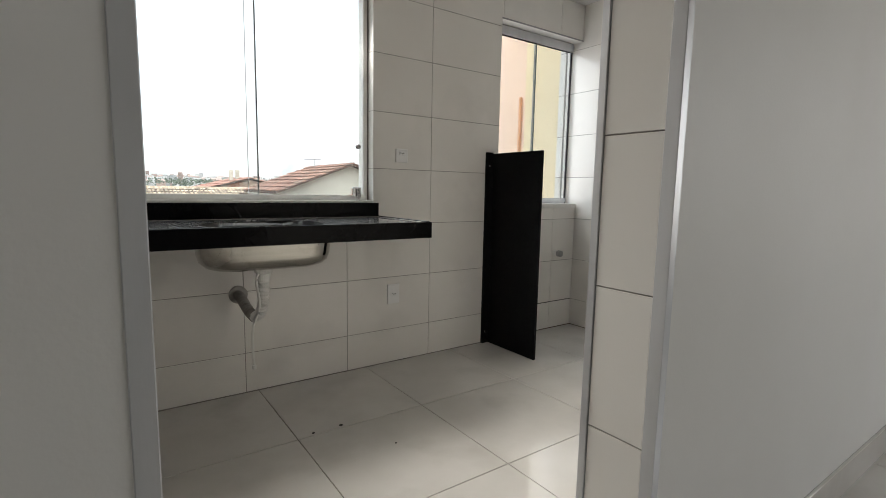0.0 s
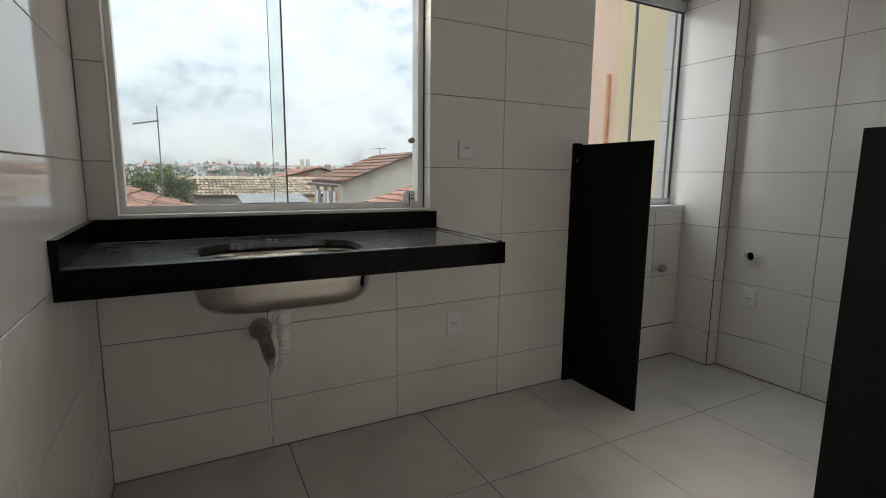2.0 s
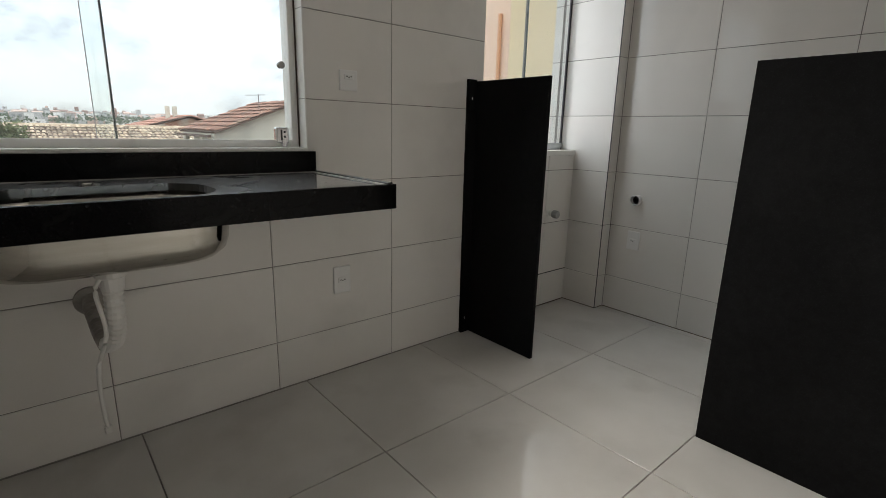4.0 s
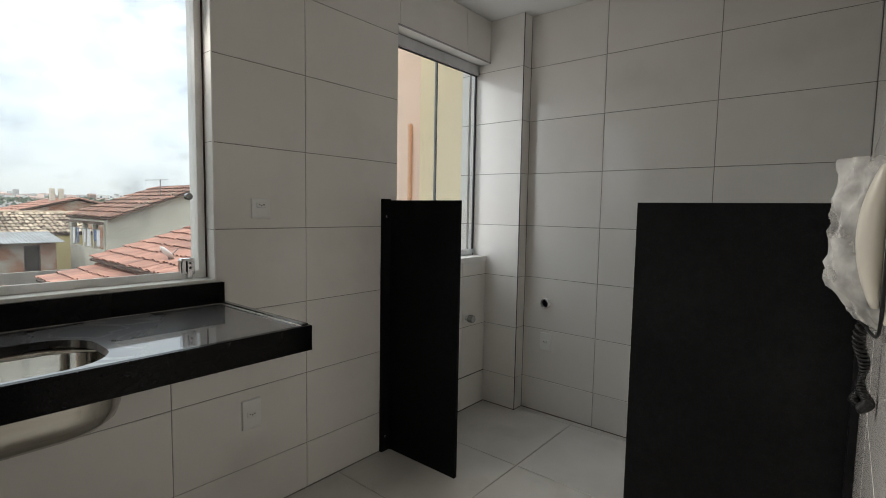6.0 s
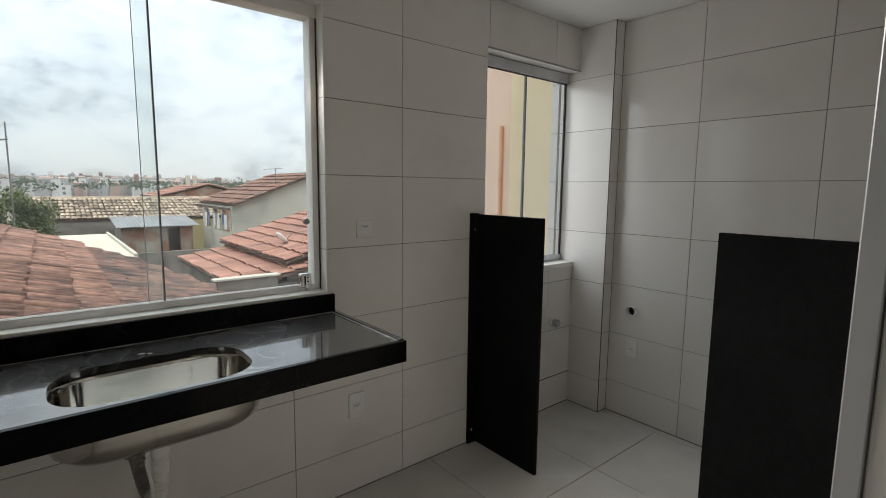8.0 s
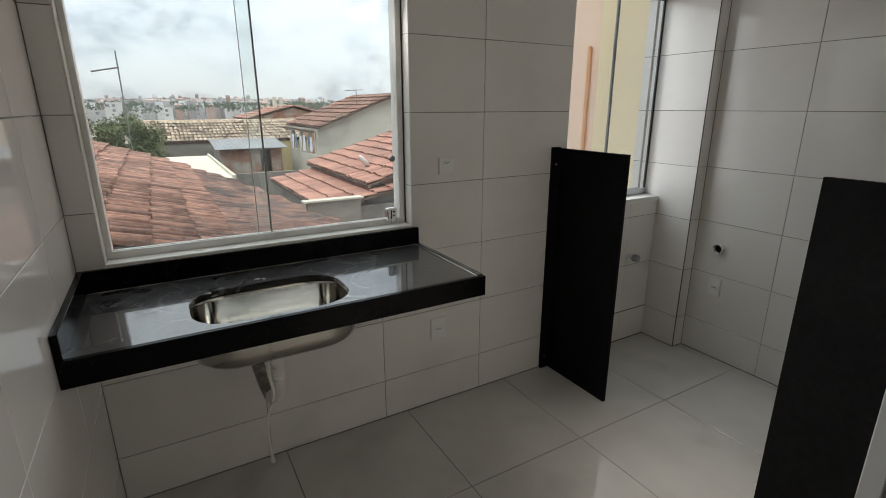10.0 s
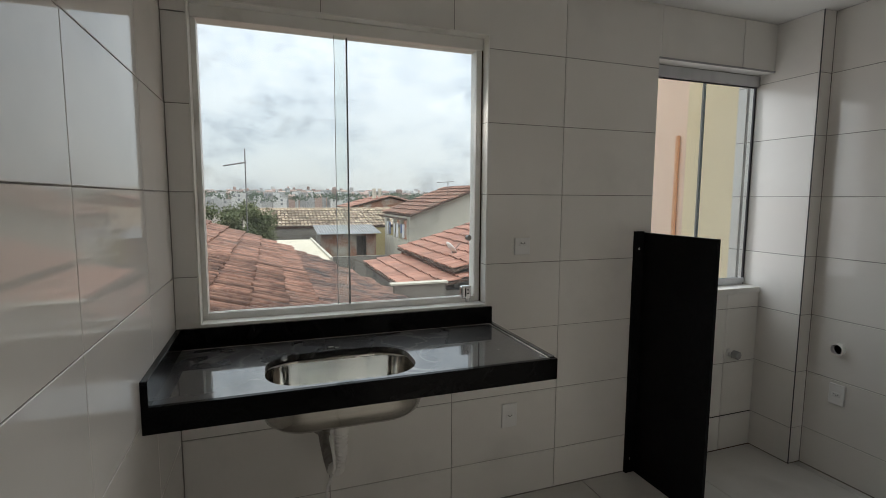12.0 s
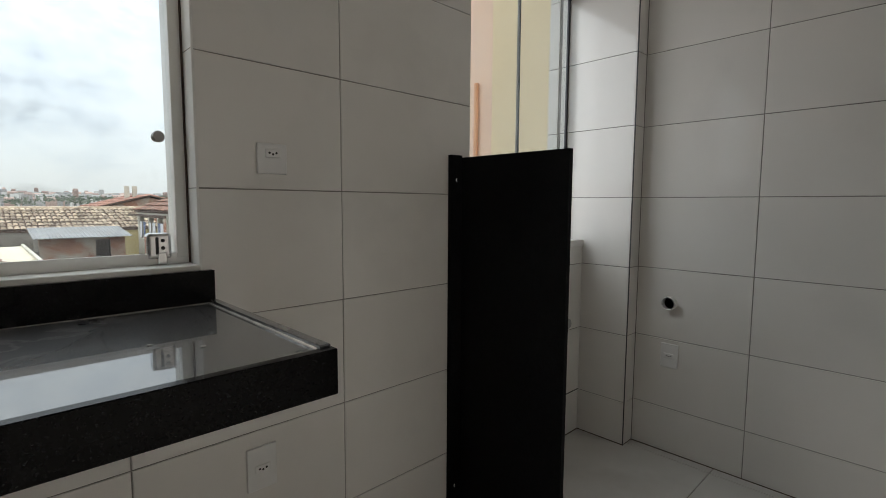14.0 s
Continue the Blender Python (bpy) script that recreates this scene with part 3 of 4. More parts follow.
path = smooth_path([(DX - 0.015, DY - 0.01, 0.70), (DX - 0.04, DY - 0.03, 0.66), (DX - 0.03, DY - 0.035, 0.55), (DX - 0.056, DY - 0.02, 0.45), (DX - 0.06, DY - 0.02, 0.35), (DX - 0.056, DY - 0.02, 0.275)], 8)
tube(bm, path, 0.0055, 8)
part("tube", bm, M_PVC, hose, smooth=True)
bm = bmesh.new()
tube(bm, [path[-1] + Vector((0, 0, 0.004)), path[-1] + Vector((0, 0, -0.014))], 0.009, 10)
part("end_plug", bm, M_PVC, hose)

# ---------------------------------------------------------------- granite dividers
divider = thing("granite_divider", 2.21, -0.23, 0, "upright black granite divider panel bolted to the tiled wall", "divider panel", "granite dividers")
divider.location = (0, 0, 0)
boxes("panel", M_GRAN2, divider, (2.197, 2.217, -0.461, -0.0005, 0.0, 1.318), bevel=0.0012)
boxes("wall_strip", M_GRAN2, divider, (2.142, 2.1965, -0.02, -0.0005, 0.0, 1.325), bevel=0.0012)
for z in (1.235, 0.083):
    bm = bmesh.new()
    tube(bm, [(2.168, -0.019, z), (2.168, -0.0225, z), (2.168, -0.0245, z)], [0.008, 0.008, 0.005], 12)
    part("bolt", bm, M_CHROME, divider)
divider2 = thing("granite_divider", 2.21, -1.6, 0, "wide upright black granite slab standing against the side wall", "divider panel", "granite dividers")
divider2.location = (0, 0, 0)
boxes("panel", M_GRAN2, divider2, (2.197, 2.22, SIDE + 0.0005, -1.252, 0.0, 1.31), bevel=0.0012)
boxes("wall_strip", M_GRAN2, divider2, (2.15, 2.1965, SIDE + 0.0005, SIDE + 0.02, 0.0, 1.31), bevel=0.0012)

# ---------------------------------------------------------------- windows


def sliding_window(name, label, hole, split, over, y_in, y_out, rail, knob, e=0.019, proud=0.006, alu=None, deep=0.0, jamb=None, inset=0.007):
    """A white aluminium frame with two frameless sliding panes."""
    x0, x1, z0, z1 = hole
    w = new(name)
    tagged(w, label, "window", kind="structure")
    alu = alu or M_ALU
    back = 0.117 if jamb else 0.148
    boxes("window_frame", jamb or alu, w, (x0, x0 + e, -proud, back, z0 + 0.001, z1), (x1 - e, x1, -proud, back, z0 + 0.001, z1), (x0 + e, x1 - e, -proud, 0.148, z1 - e, z1), bevel=0.0015)
    boxes("window_sill", alu, w, (x0 + e, x1 - e, -proud, 0.148, z0 + 0.001, z0 + 0.014), bevel=0.0015)
    boxes("top_rail", alu, w, (x0 + e, x1 - e, 0.05 + deep, y_in - 0.003 if jamb else 0.13 + deep, z1 - e - rail, z1 - e), bevel=0.002)
    if jamb:
        boxes("gasket", jamb, w, (x0 + e, x1 - e, y_in - 0.012, y_in - 0.002, z1 - e - rail - 0.006, z1 - e - rail - 0.0002))
    boxes("bottom_rail", alu, w, (x0 + e, x1 - e, 0.062 + deep, 0.07 + deep, z0 + 0.014, z0 + 0.042), (x0 + e, x1 - e, 0.088 + deep, 0.094 + deep, z0 + 0.014, z0 + 0.036),
          (x0 + e, x1 - e, 0.112 + deep, 0.12 + deep, z0 + 0.014, z0 + 0.036), bevel=0.001)
    boxes("side_rail", jamb or alu, w, (x0 + e, x0 + inset + 0.006, 0.105 if jamb else 0.06, 0.116 if jamb else 0.125, z0 + 0.03, z1 - e - rail), (x1 - inset - (0.004 if jamb else 0.016), x1 - e, 0.105 if jamb else 0.06, 0.116 if jamb else 0.125, z0 + 0.03, z1 - e - rail), bevel=0.001)
    for a, b, y, edge in ((x0 + inset + 0.008, split + over, y_out, split + over), (split, x1 - inset - 0.01, y_in, split)):
        p = boxes("pane", M_GLASS, w, (a, b, y, y + 0.008, z0 + 0.018, z1 - e - rail + 0.01), label="clear glass pane")
        p.visible_shadow = False
        boxes("pane_edge", M_SEAL if edge > split else M_GREYPL, p, (edge - (0.003 if edge > split else 0.0), edge + (0.003 if edge > split else 0.0015), y - 0.001, y + 0.009, z0 + 0.018, z1 - e - rail + 0.008))
    if knob:
        bm = bmesh.new()
        tube(bm, [(knob[0], y_in - 0.022, knob[1]), (knob[0], y_in - 0.018, knob[1]), (knob[0], y_in - 0.006, knob[1]), (knob[0], y_in, knob[1])], [0.012, 0.014, 0.009, 0.012], 16)
        part("knob", bm, M_KNOB, w)
        lock = boxes("lock", M_CHROME, w, (knob[2] - 0.030, knob[2] + 0.024, y_in - 0.018, y_in + 0.012, z0 + 0.028, z0 + 0.091), bevel=0.008, segments=3, label="small chrome pane lock")
        boxes("lock_slot", M_DARK, lock, (knob[2] - 0.012, knob[2] - 0.005, y_in - 0.0188, y_in - 0.017, z0 + 0.040, z0 + 0.081), bevel=0.0005)
        for dz in (0.055, 0.073):
            bm = bmesh.new()
            tube(bm, [(knob[2] + 0.004, y_in - 0.0188, z0 + dz), (knob[2] + 0.004, y_in - 0.017, z0 + dz)], 0.0045, 10)
            part("screw", bm, M_DARK, lock)
        boxes("lock_foot", M_CHROME, lock, (knob[2] - 0.008, knob[2] + 0.012, y_in - 0.02, y_in - 0.004, z0 + 0.014, z0 + 0.044), bevel=0.002)
        boxes("seam", M_DECK, w, (x1 - e - 0.004, x1 - e - 0.0003, 0.054, 0.0598, z0 + 0.016, z1 - e - rail))
        for z in ROWS[4:7]:
            boxes("reveal_joint", M_GROUT, w, (x1 - e - 0.0006, x1 - e + 0.001, -proud + 0.002, 0.053, z - 0.001, z + 0.001))
    return w


sliding_window("window_1", "white framed sliding glass window above the sink counter", WIN, 0.624, 0.056, 0.076, 0.1, 0.05, (1.234, 1.306, 1.229), 0.006, inset=0.019)
sliding_window("window_2", "narrow white framed sliding window of the laundry corner", (LWIN[0], LWIN[1], LWIN[2] + 0.012, LWIN[3]), 2.68, 0.04, 0.108, 0.132, 0.060, None, 0.007, -0.104, M_TRIM, 0.032, M_GASKET)
tagged(boxes("trim", M_STONE, None, (LWIN[0], LWIN[1] + LEDGE, 0.0015, 0.084, LWIN[3] - 0.005, LWIN[3] + 0.0005)), "white soffit strip above the laundry window", "trim", kind="structure")
tagged(boxes("trim", M_GREYPL, None, (LWIN[0] - 0.002, LWIN[1], -0.003, 0.0014, LWIN[3] - 0.006, LWIN[3] + 0.004), bevel=0.001), "grey edge strip along the laundry window's head", "trim", kind="structure")
sill_2 = tagged(boxes("window_sill", M_STONE, None, (LWIN[0], LWIN[1] + LEDGE, -0.004, 0.15, LWIN[2] - 0.0185, LWIN[2] + 0.0125), bevel=0.0015), "white stone sill of the laundry window", "sill", kind="structure")


# ---------------------------------------------------------------- tiles


class Tiler:
    """Lays tiles on one face: each is a child of its wall, alike ones share a mesh, and openings are cut out."""
    store = {}

    def __init__(self, parent, place, material, name="tile", gap=GAP, thick=0.007):
        self.parent, self.place, self.material, self.name, self.gap, self.thick = parent, place, material, name, gap, thick

    def rects(self, u0, u1, v0, v1, holes):
        todo = [(u0, u1, v0, v1)]
        for h in holes:
            out = []
            for a0, a1, b0, b1 in todo:
                if h[1] <= a0 or h[0] >= a1 or h[3] <= b0 or h[2] >= b1:
                    out.append((a0, a1, b0, b1))
                    continue
                c0, c1 = max(a0, h[0]), min(a1, h[1])
                out += [r for r in ((a0, c0, b0, b1), (c1, a1, b0, b1), (c0, c1, b0, h[2]), (c0, c1, h[3], b1)) if r[1] - r[0] > 0.004 and r[3] - r[2] > 0.004]
            todo = out
        return todo

    def lay(self, us, vs, holes=()):
        for u0, u1 in zip(us, us[1:]):
            for v0, v1 in zip(vs, vs[1:]):
                g = self.gap
                rs = self.rects(u0 + g, u1 - g, v0 + g, v1 - g, holes)
                if not rs:
                    continue
                key = (self.place("key"), self.material.name, tuple(tuple(round(q, 4) for q in (r[0] - u0, r[1] - u0, r[2] - v0, r[3] - v0)) for r in rs))
                if key not in Tiler.store:
                    bm = bmesh.new()
                    for a0, a1, b0, b1 in rs:
                        whole = len(rs) == 1
                        c = 0.0012 if whole else 0.0
                        front = [bm.verts.new(self.place(a - u0, b - v0, 0)) for a, b in ((a0 + c, b0 + c), (a1 - c, b0 + c), (a1 - c, b1 - c), (a0 + c, b1 - c))]
                        bm.faces.new(front)
                        if whole:
                            mid = [bm.verts.new(self.place(a - u0, b - v0, c)) for a, b in ((a0, b0), (a1, b0), (a1, b1), (a0, b1))]
                            for i in range(4):
                                bm.faces.new((front[i], front[(i + 1) % 4], mid[(i + 1) % 4], mid[i]))
                        else:
                            mid = front
                        back = [bm.verts.new(self.place(a - u0, b - v0, self.thick)) for a, b in ((a0, b0), (a1, b0), (a1, b1), (a0, b1))]
                        for i in range(4):
                            bm.faces.new((mid[i], mid[(i + 1) % 4], back[(i + 1) % 4], back[i]))
                        bm.faces.new(back[::-1])
                    Tiler.store[key] = mesh_of(self.name, bm, self.material)
                ob = new(self.name, Tiler.store[key])
                ob.location = self.place(u0, v0, "at")
                ob.parent = self.parent


def face(axis, at, into):
    """Places tiles on the plane axis = at; 'into' is the sign of the way into the wall."""
    def place(u, v=None, d=None):
        if u == "key":
            return (axis, into)
        off = at if d == "at" else 0.0
        deep = 0.0 if d == "at" else d * into
        if axis == "y":
            return (u, off + deep, v)
        if axis == "x":
            return (off + deep, u, v)
        return (u, v, off + deep)
    return place


def lay_all():
    boxes("open_joint", M_DARK, wall_north, (2.272, 3.083, 0.0012, 0.0034, 0.2085, 0.2155))
    # the open joint at the foot of the laundry's walls
    boxes("floor_joint", M_DECK, wall_north, (2.222, 3.084, 0.0008, 0.0034, -0.002, 0.0042))
    boxes("floor_joint", M_DECK, wall_east, (BACK + 0.0008, BACK + 0.0034, SIDE, -0.248, -0.002, 0.0042))
    boxes("floor_joint", M_DECK, column, (3.0858, 3.0884, -0.243, 0.0, -0.002, 0.0042), (3.0885, BACK, -0.2452, -0.2426, -0.002, 0.0042))
    north = Tiler(wall_north, face("y", 0.0, 1), M_TILE)
    holes = [WIN, (LWIN[0], LWIN[1], LWIN[2] - 0.019, LWIN[3])]
    north.lay(SINK_COLS[:5], ROWS, holes)
    north.lay(SINK_COLS[4:], ROWS[2:], holes)
    north.lay(SINK_COLS[4:], ROWS[1:3], [(2.2, 3.1, 0.2, 0.2155)])      # the laundry's lowest joint was left open
    north.lay(SINK_COLS[4:], ROWS[:2])
    west = Tiler(wall_west, face("x", 0.0, -1), M_TILE)
    west.lay([OUTER + 0.02, -1.52, -0.953, -0.386, 0.0], ROWS)
    east = Tiler(wall_east, face("x", BACK, 1), M_TILE)
    east.lay([SIDE, -1.295, -0.726, -0.246], ROWS)
    south = Tiler(wall_south, face("y", SIDE, -1), M_TILE)
    south.lay([DOOR + 0.012, 1.18, 1.75, 2.32, 2.89, BACK], ROWS)
    jamb = Tiler(wall_south, face("x", DOOR, 1), M_TILE)
    jamb.lay([OUTER + 0.026, SIDE - 0.016], [0.0, 0.22, 0.544, 0.867, 1.191, 1.515, 1.84, 2.16])
    col_w = Tiler(column, face("x", 3.085, 1), M_TILE)
    col_w.lay([-0.2435, 0.149], ROWS)
    col_s = Tiler(column, face("y", -0.246, 1), M_TILE)
    col_s.lay([3.0875, BACK], ROWS)
    ground = Tiler(floor, face("z", 0.0, -1), M_FLOOR, gap=0.002, thick=0.009)
    xs = [-1.6, -1.248, -0.623, 0.002, 0.627, 1.252, 1.877, 2.502, 3.127, 3.752, 4.3]
    ys = [-6.45, -6.24, -5.616, -4.992, -4.368, -3.744, -3.12, -2.496, -1.872, -1.248, -0.617, 0.0]
    ground.lay(xs, ys)

# ---------------------------------------------------------------- sockets, stubs, intercom


def socket(x, y, z, w, h, turn, label, side=False):
    """A white wall plate with its three-pin insert; built facing -y, then turned."""
    s = thing("power_socket", x, y, z, label, "socket", "wall sockets")
    boxes("plate", M_PLATE, s, (-w / 2, w / 2, -0.009, 0.0, -h / 2, h / 2), bevel=0.003, segments=2)
    c = h * 0.5 - 0.026 if not side else 0.0
    insert = boxes("insert", M_PLATE, s, (-0.021, 0.021, -0.0125, -0.0085, c - 0.0115, c + 0.0115), bevel=0.002)
    for dx, dz in ((-0.0095, 0.001), (0.0095, 0.001), (0.0, -0.0025)):
        bm = bmesh.new()
        tube(bm, [(dx, -0.0131, c + dz), (dx, -0.012, c + dz)], 0.003, 10)
        part("pin_hole", bm, M_DARK, insert)
    s.rotation_euler = (0, 0, turn)
    return s


socket(1.484, -0.0003, 1.266, 0.082, 0.08, 0.0, "white plastic power socket on the tiles above the counter")
socket(1.433, -0.0003, 0.432, 0.082, 0.12, 0.0, "white plastic power socket low on the kitchen tiles", True)
socket(BACK - 0.0003, -0.41, 0.462, 0.076, 0.112, radians(90), "white plastic power socket low on the laundry wall", True).rotation_euler = (0, 0, radians(-90))

stub = thing("drain_stub", BACK, -0.402, 0.706, "open white drain pipe end in the laundry wall", "pipe")
bm = bmesh.new()
ring = []
for x, r in ((0.004, 0.031), (-0.028, 0.031), (-0.03, 0.029), (-0.028, 0.0265), (0.003, 0.0265)):
    ring.append([bm.verts.new((x, r * math.cos(k * math.tau / 24), r * math.sin(k * math.tau / 24))) for k in range(24)])
for p, q in zip(ring, ring[1:]):
    for k in range(24):
        bm.faces.new((p[k], p[(k + 1) % 24], q[(k + 1) % 24], q[k]))
part("pipe_end", bm, M_PVC, stub)
# dark disc standing in for the shade deep inside the pipe
bm = bmesh.new()
tube(bm, [(0.0, 0, 0), (0.003, 0, 0)], 0.0264, 24)
part("pipe_shade", bm, M_DECK, stub)

tap = thing("tap_stub", 2.875, 0, 0.596, "grey plastic cap on the laundry water outlet", "tap outlet")
bm = bmesh.new()
tube(bm, [(0, 0.002, 0), (0, -0.006, 0), (0, -0.007, 0), (0, -0.03, 0)], [0.026, 0.026, 0.016, 0.016], 16)
part("collar", bm, M_PVC, tap)
bm = bmesh.new()
tube(bm, [(0, -0.028, 0), (0, -0.032, 0), (0, -0.062, 0), (0, -0.066, 0)], [0.021, 0.025, 0.025, 0.02], 8)
part("cap", bm, M_GREYPL, tap)

# intercom handset in its polythene bag, with a coiled cord
IX, IY = 1.49, SIDE
intercom = thing("intercom_handset", IX, IY, 1.24, "cream intercom handset still wrapped in crumpled clear plastic", "intercom")
boxes("wall_base", M_CREAM, intercom, (-0.078, 0.034, 0.0, 0.006, -0.13, 0.105), bevel=0.003, segments=2)
bm = bmesh.new()
sect = []
for i in range(21):                          # the handset bulges from the wall like half a lens
    t = i / 20
    z = -0.105 + 0.215 * t
    bulge = 0.004 + 0.031 * math.sin(math.pi * (0.06 + 0.88 * t)) ** 0.8
    half = 0.028 + 0.003 * math.cos(math.tau * t)
    ringv = []
    for k in range(14):
        a = math.tau * k / 14
        ringv.append(bm.verts.new((half * math.cos(a) - 0.052, 0.010 + bulge * 0.5 * (1 + math.copysign(abs(math.sin(a)) ** 0.6, math.sin(a))), z)))
    sect.append(ringv)
for p, q in zip(sect, sect[1:]):
    for k in range(14):
        bm.faces.new((p[k], p[(k + 1) % 14], q[(k + 1) % 14], q[k]))
bm.faces.new(sect[0][::-1])
bm.faces.new(sect[-1])
part("handset", bm, M_CREAM, intercom, smooth=True)
# thin black line down the handset's edge and round below it
bm = bmesh.new()
tube(bm, smooth_path([(-0.076, 0.008, 0.112), (-0.081, 0.008, 0.0), (-0.078, 0.008, -0.11), (-0.05, 0.010, -0.152), (-0.004, 0.022, -0.148)], 6), 0.0026, 6)
part("handset_line", bm, M_CORD, intercom, "thin black line along the handset's edge", smooth=True)
bm = bmesh.new()
levels, around = 22, 40
grid = []
for i in range(levels):
    t = i / (levels - 1)
    z = -0.15 + 0.275 * t
    pinch = (0.06 + 0.94 * min(1.0, t / 0.26) ** 0.7) * (1 - 0.10 * t * t)
    row = []
    for k in range(around):
        a = 0.97 * math.pi * k / (around - 1)
        fold = 0.010 * noise.noise(Vector((a * 3.1, z * 26, 4.0))) + 0.006 * noise.noise(Vector((a * 9.0, z * 60, 9.0)))
        row.append(bm.verts.new(((0.06 * pinch + fold) * math.cos(a), 0.003 + (0.074 * pinch + fold * 1.3) * math.sin(a), z)))
    grid.append(row)
for p, q in zip(grid, grid[1:]):
    for k in range(around - 1):
        bm.faces.new((p[k], p[k + 1], q[k + 1], q[k]))
part("plastic_bag", bm, M_FILM, intercom, "crumpled milky plastic bag", smooth=True)
bm = bmesh.new()
coil, turns = [], 46
for i in range(turns * 9 + 1):               # it hangs down, bunches up and doubles back on itself
    t = i / (turns * 9)
    a = i * math.tau / 9
    mid = Vector((0.004 + 0.008 * math.sin(t * 9), 0.020 + 0.005 * math.sin(t * 7 + 1) + 0.004 * math.sin(t * 23), -0.135 - 0.15 * math.sin(t * math.pi * 0.72) ** 0.8))
    lean = 0.5 + 0.5 * math.sin(t * 17)
    coil.append(mid + Vector((0.0075 * math.cos(a), 0.0075 * math.sin(a) * (0.6 + 0.4 * lean), 0.005 * math.sin(a + t * 12) * (1 - lean * 0.6))))
tube(bm, coil, 0.0026, 6)
part("coiled_cord", bm, M_CORD, intercom, "black coiled cord", smooth=True)
bm = bmesh.new()
tube(bm, smooth_path([(0.0, 0.02, -0.10), (0.004, 0.024, -0.118), (0.006, 0.034, -0.128)], 6), 0.003, 6)
part("cord_end", bm, M_DARK, intercom, smooth=True)

# bits of plaster left on the worktop
for x, y, r in ((0.562, -0.162, 0.009), (0.585, -0.168, 0.006), (1.11, -0.327, 0.004), (1.174, -0.396, 0.004)):
    bit = thing("plaster_crumb", x, y, COUNTER - 0.004, "small pale crumb of plaster on the granite worktop", "debris", "plaster crumbs")
    bm = bmesh.new()
    bmesh.ops.create_icosphere(bm, subdivisions=1, radius=r)
    for v in bm.verts:
        v.co = Vector((v.co.x * 1.5, v.co.y * 0.8, v.co.z * 0.35 + r * 0.33)) * (1 + 0.3 * noise.noise(v.co * 260))
    part("lump", bm, M_PVC_OLD, bit)

# crumbs of mortar on the floor
for x, y, r in ((0.70, -0.60, 0.007), (0.83, -0.60, 0.009), (0.96, -0.87, 0.005)):
    crumb = thing("mortar_crumb", x, y, 0, "small dark crumb of mortar on the floor", "debris", "mortar crumbs")
    bm = bmesh.new()
    bmesh.ops.create_icosphere(bm, subdivisions=1, radius=r)
    for v in bm.verts:
        v.co = Vector((v.co.x * 1.2, v.co.y * 0.9, v.co.z * 0.45 + r * 0.4)) * (1 + 0.3 * noise.noise(v.co * 300))
    part("lump", bm, M_DARK, crumb)

# ---------------------------------------------------------------- outside
GROUND = -4.5
ground = tagged(boxes("ground", M_GROUND, None, (-2500, 2500, -2500, 3000, GROUND - 1, GROUND)), "dusty ground between the houses", "ground", kind="structure")

# this building's own outer walls round the laundry window
annex = thing("building_wing", 3.1, 0.15, GROUND, "rendered side wing of the building in yellow and salmon", "building")
annex.location = (0, 0, 0)
boxes("yellow_wall", M_YELLOW, annex, (3.088, 3.9, 0.223, 0.607, GROUND, 6.0))
boxes("tiled_edge", M_TILE, annex, *[(3.086, 3.9, 0.165, 0.2225, a + 0.002, b - 0.002) for a, b in zip(ROWS, ROWS[1:])])
boxes("joint_backing", M_GROUT, annex, (3.09, 3.9, 0.1525, 0.222, GROUND, 6.0))
boxes("salmon_wall", M_PINK, annex, (3.6, 3.9, 0.608, 3.2, GROUND, 6.0))
bm = bmesh.new()
tube(bm, [(3.582, 1.18, GROUND), (3.582, 1.18, 2.02)], 0.017, 10)
part("down_pipe", bm, M_ORANGE, annex, "orange painted drain pipe")
boxes("facade_below", M_YELLOW, annex, (-3.0, 3.087, 0.02, 0.149, GROUND, -0.2))
boxes("facade_above", M_YELLOW, annex, (-3.0, 3.087, 0.02, 0.149, CEIL + 0.12, 6.0))


def tile_mesh(material, length, width, rise, taper=0.9):
    """One barrel tile, its lower end at the origin, running up along +x."""
    bm = bmesh.new()
    rows = []
    for x, k, lift in ((0.0, 1.0, 0.032), (length, taper, 0.0)):
        rows.append([bm.verts.new((x, -width / 2 * k * math.cos(math.pi * i / 6), lift + rise * k * math.sin(math.pi * i / 6))) for i in range(7)])
        rows.append([bm.verts.new((x, -width / 2 * k * 0.82 * math.cos(math.pi * i / 6), lift - 0.012 + rise * k * math.sin(math.pi * i / 6))) for i in range(7)])
    for i in range(6):
        bm.faces.new((rows[0][i], rows[0][i + 1], rows[2][i + 1], rows[2][i]))
        bm.faces.new((rows[0][i], rows[0][i + 1], rows[1][i + 1], rows[1][i]))
    return mesh_of("roof_tile", bm, material, True)


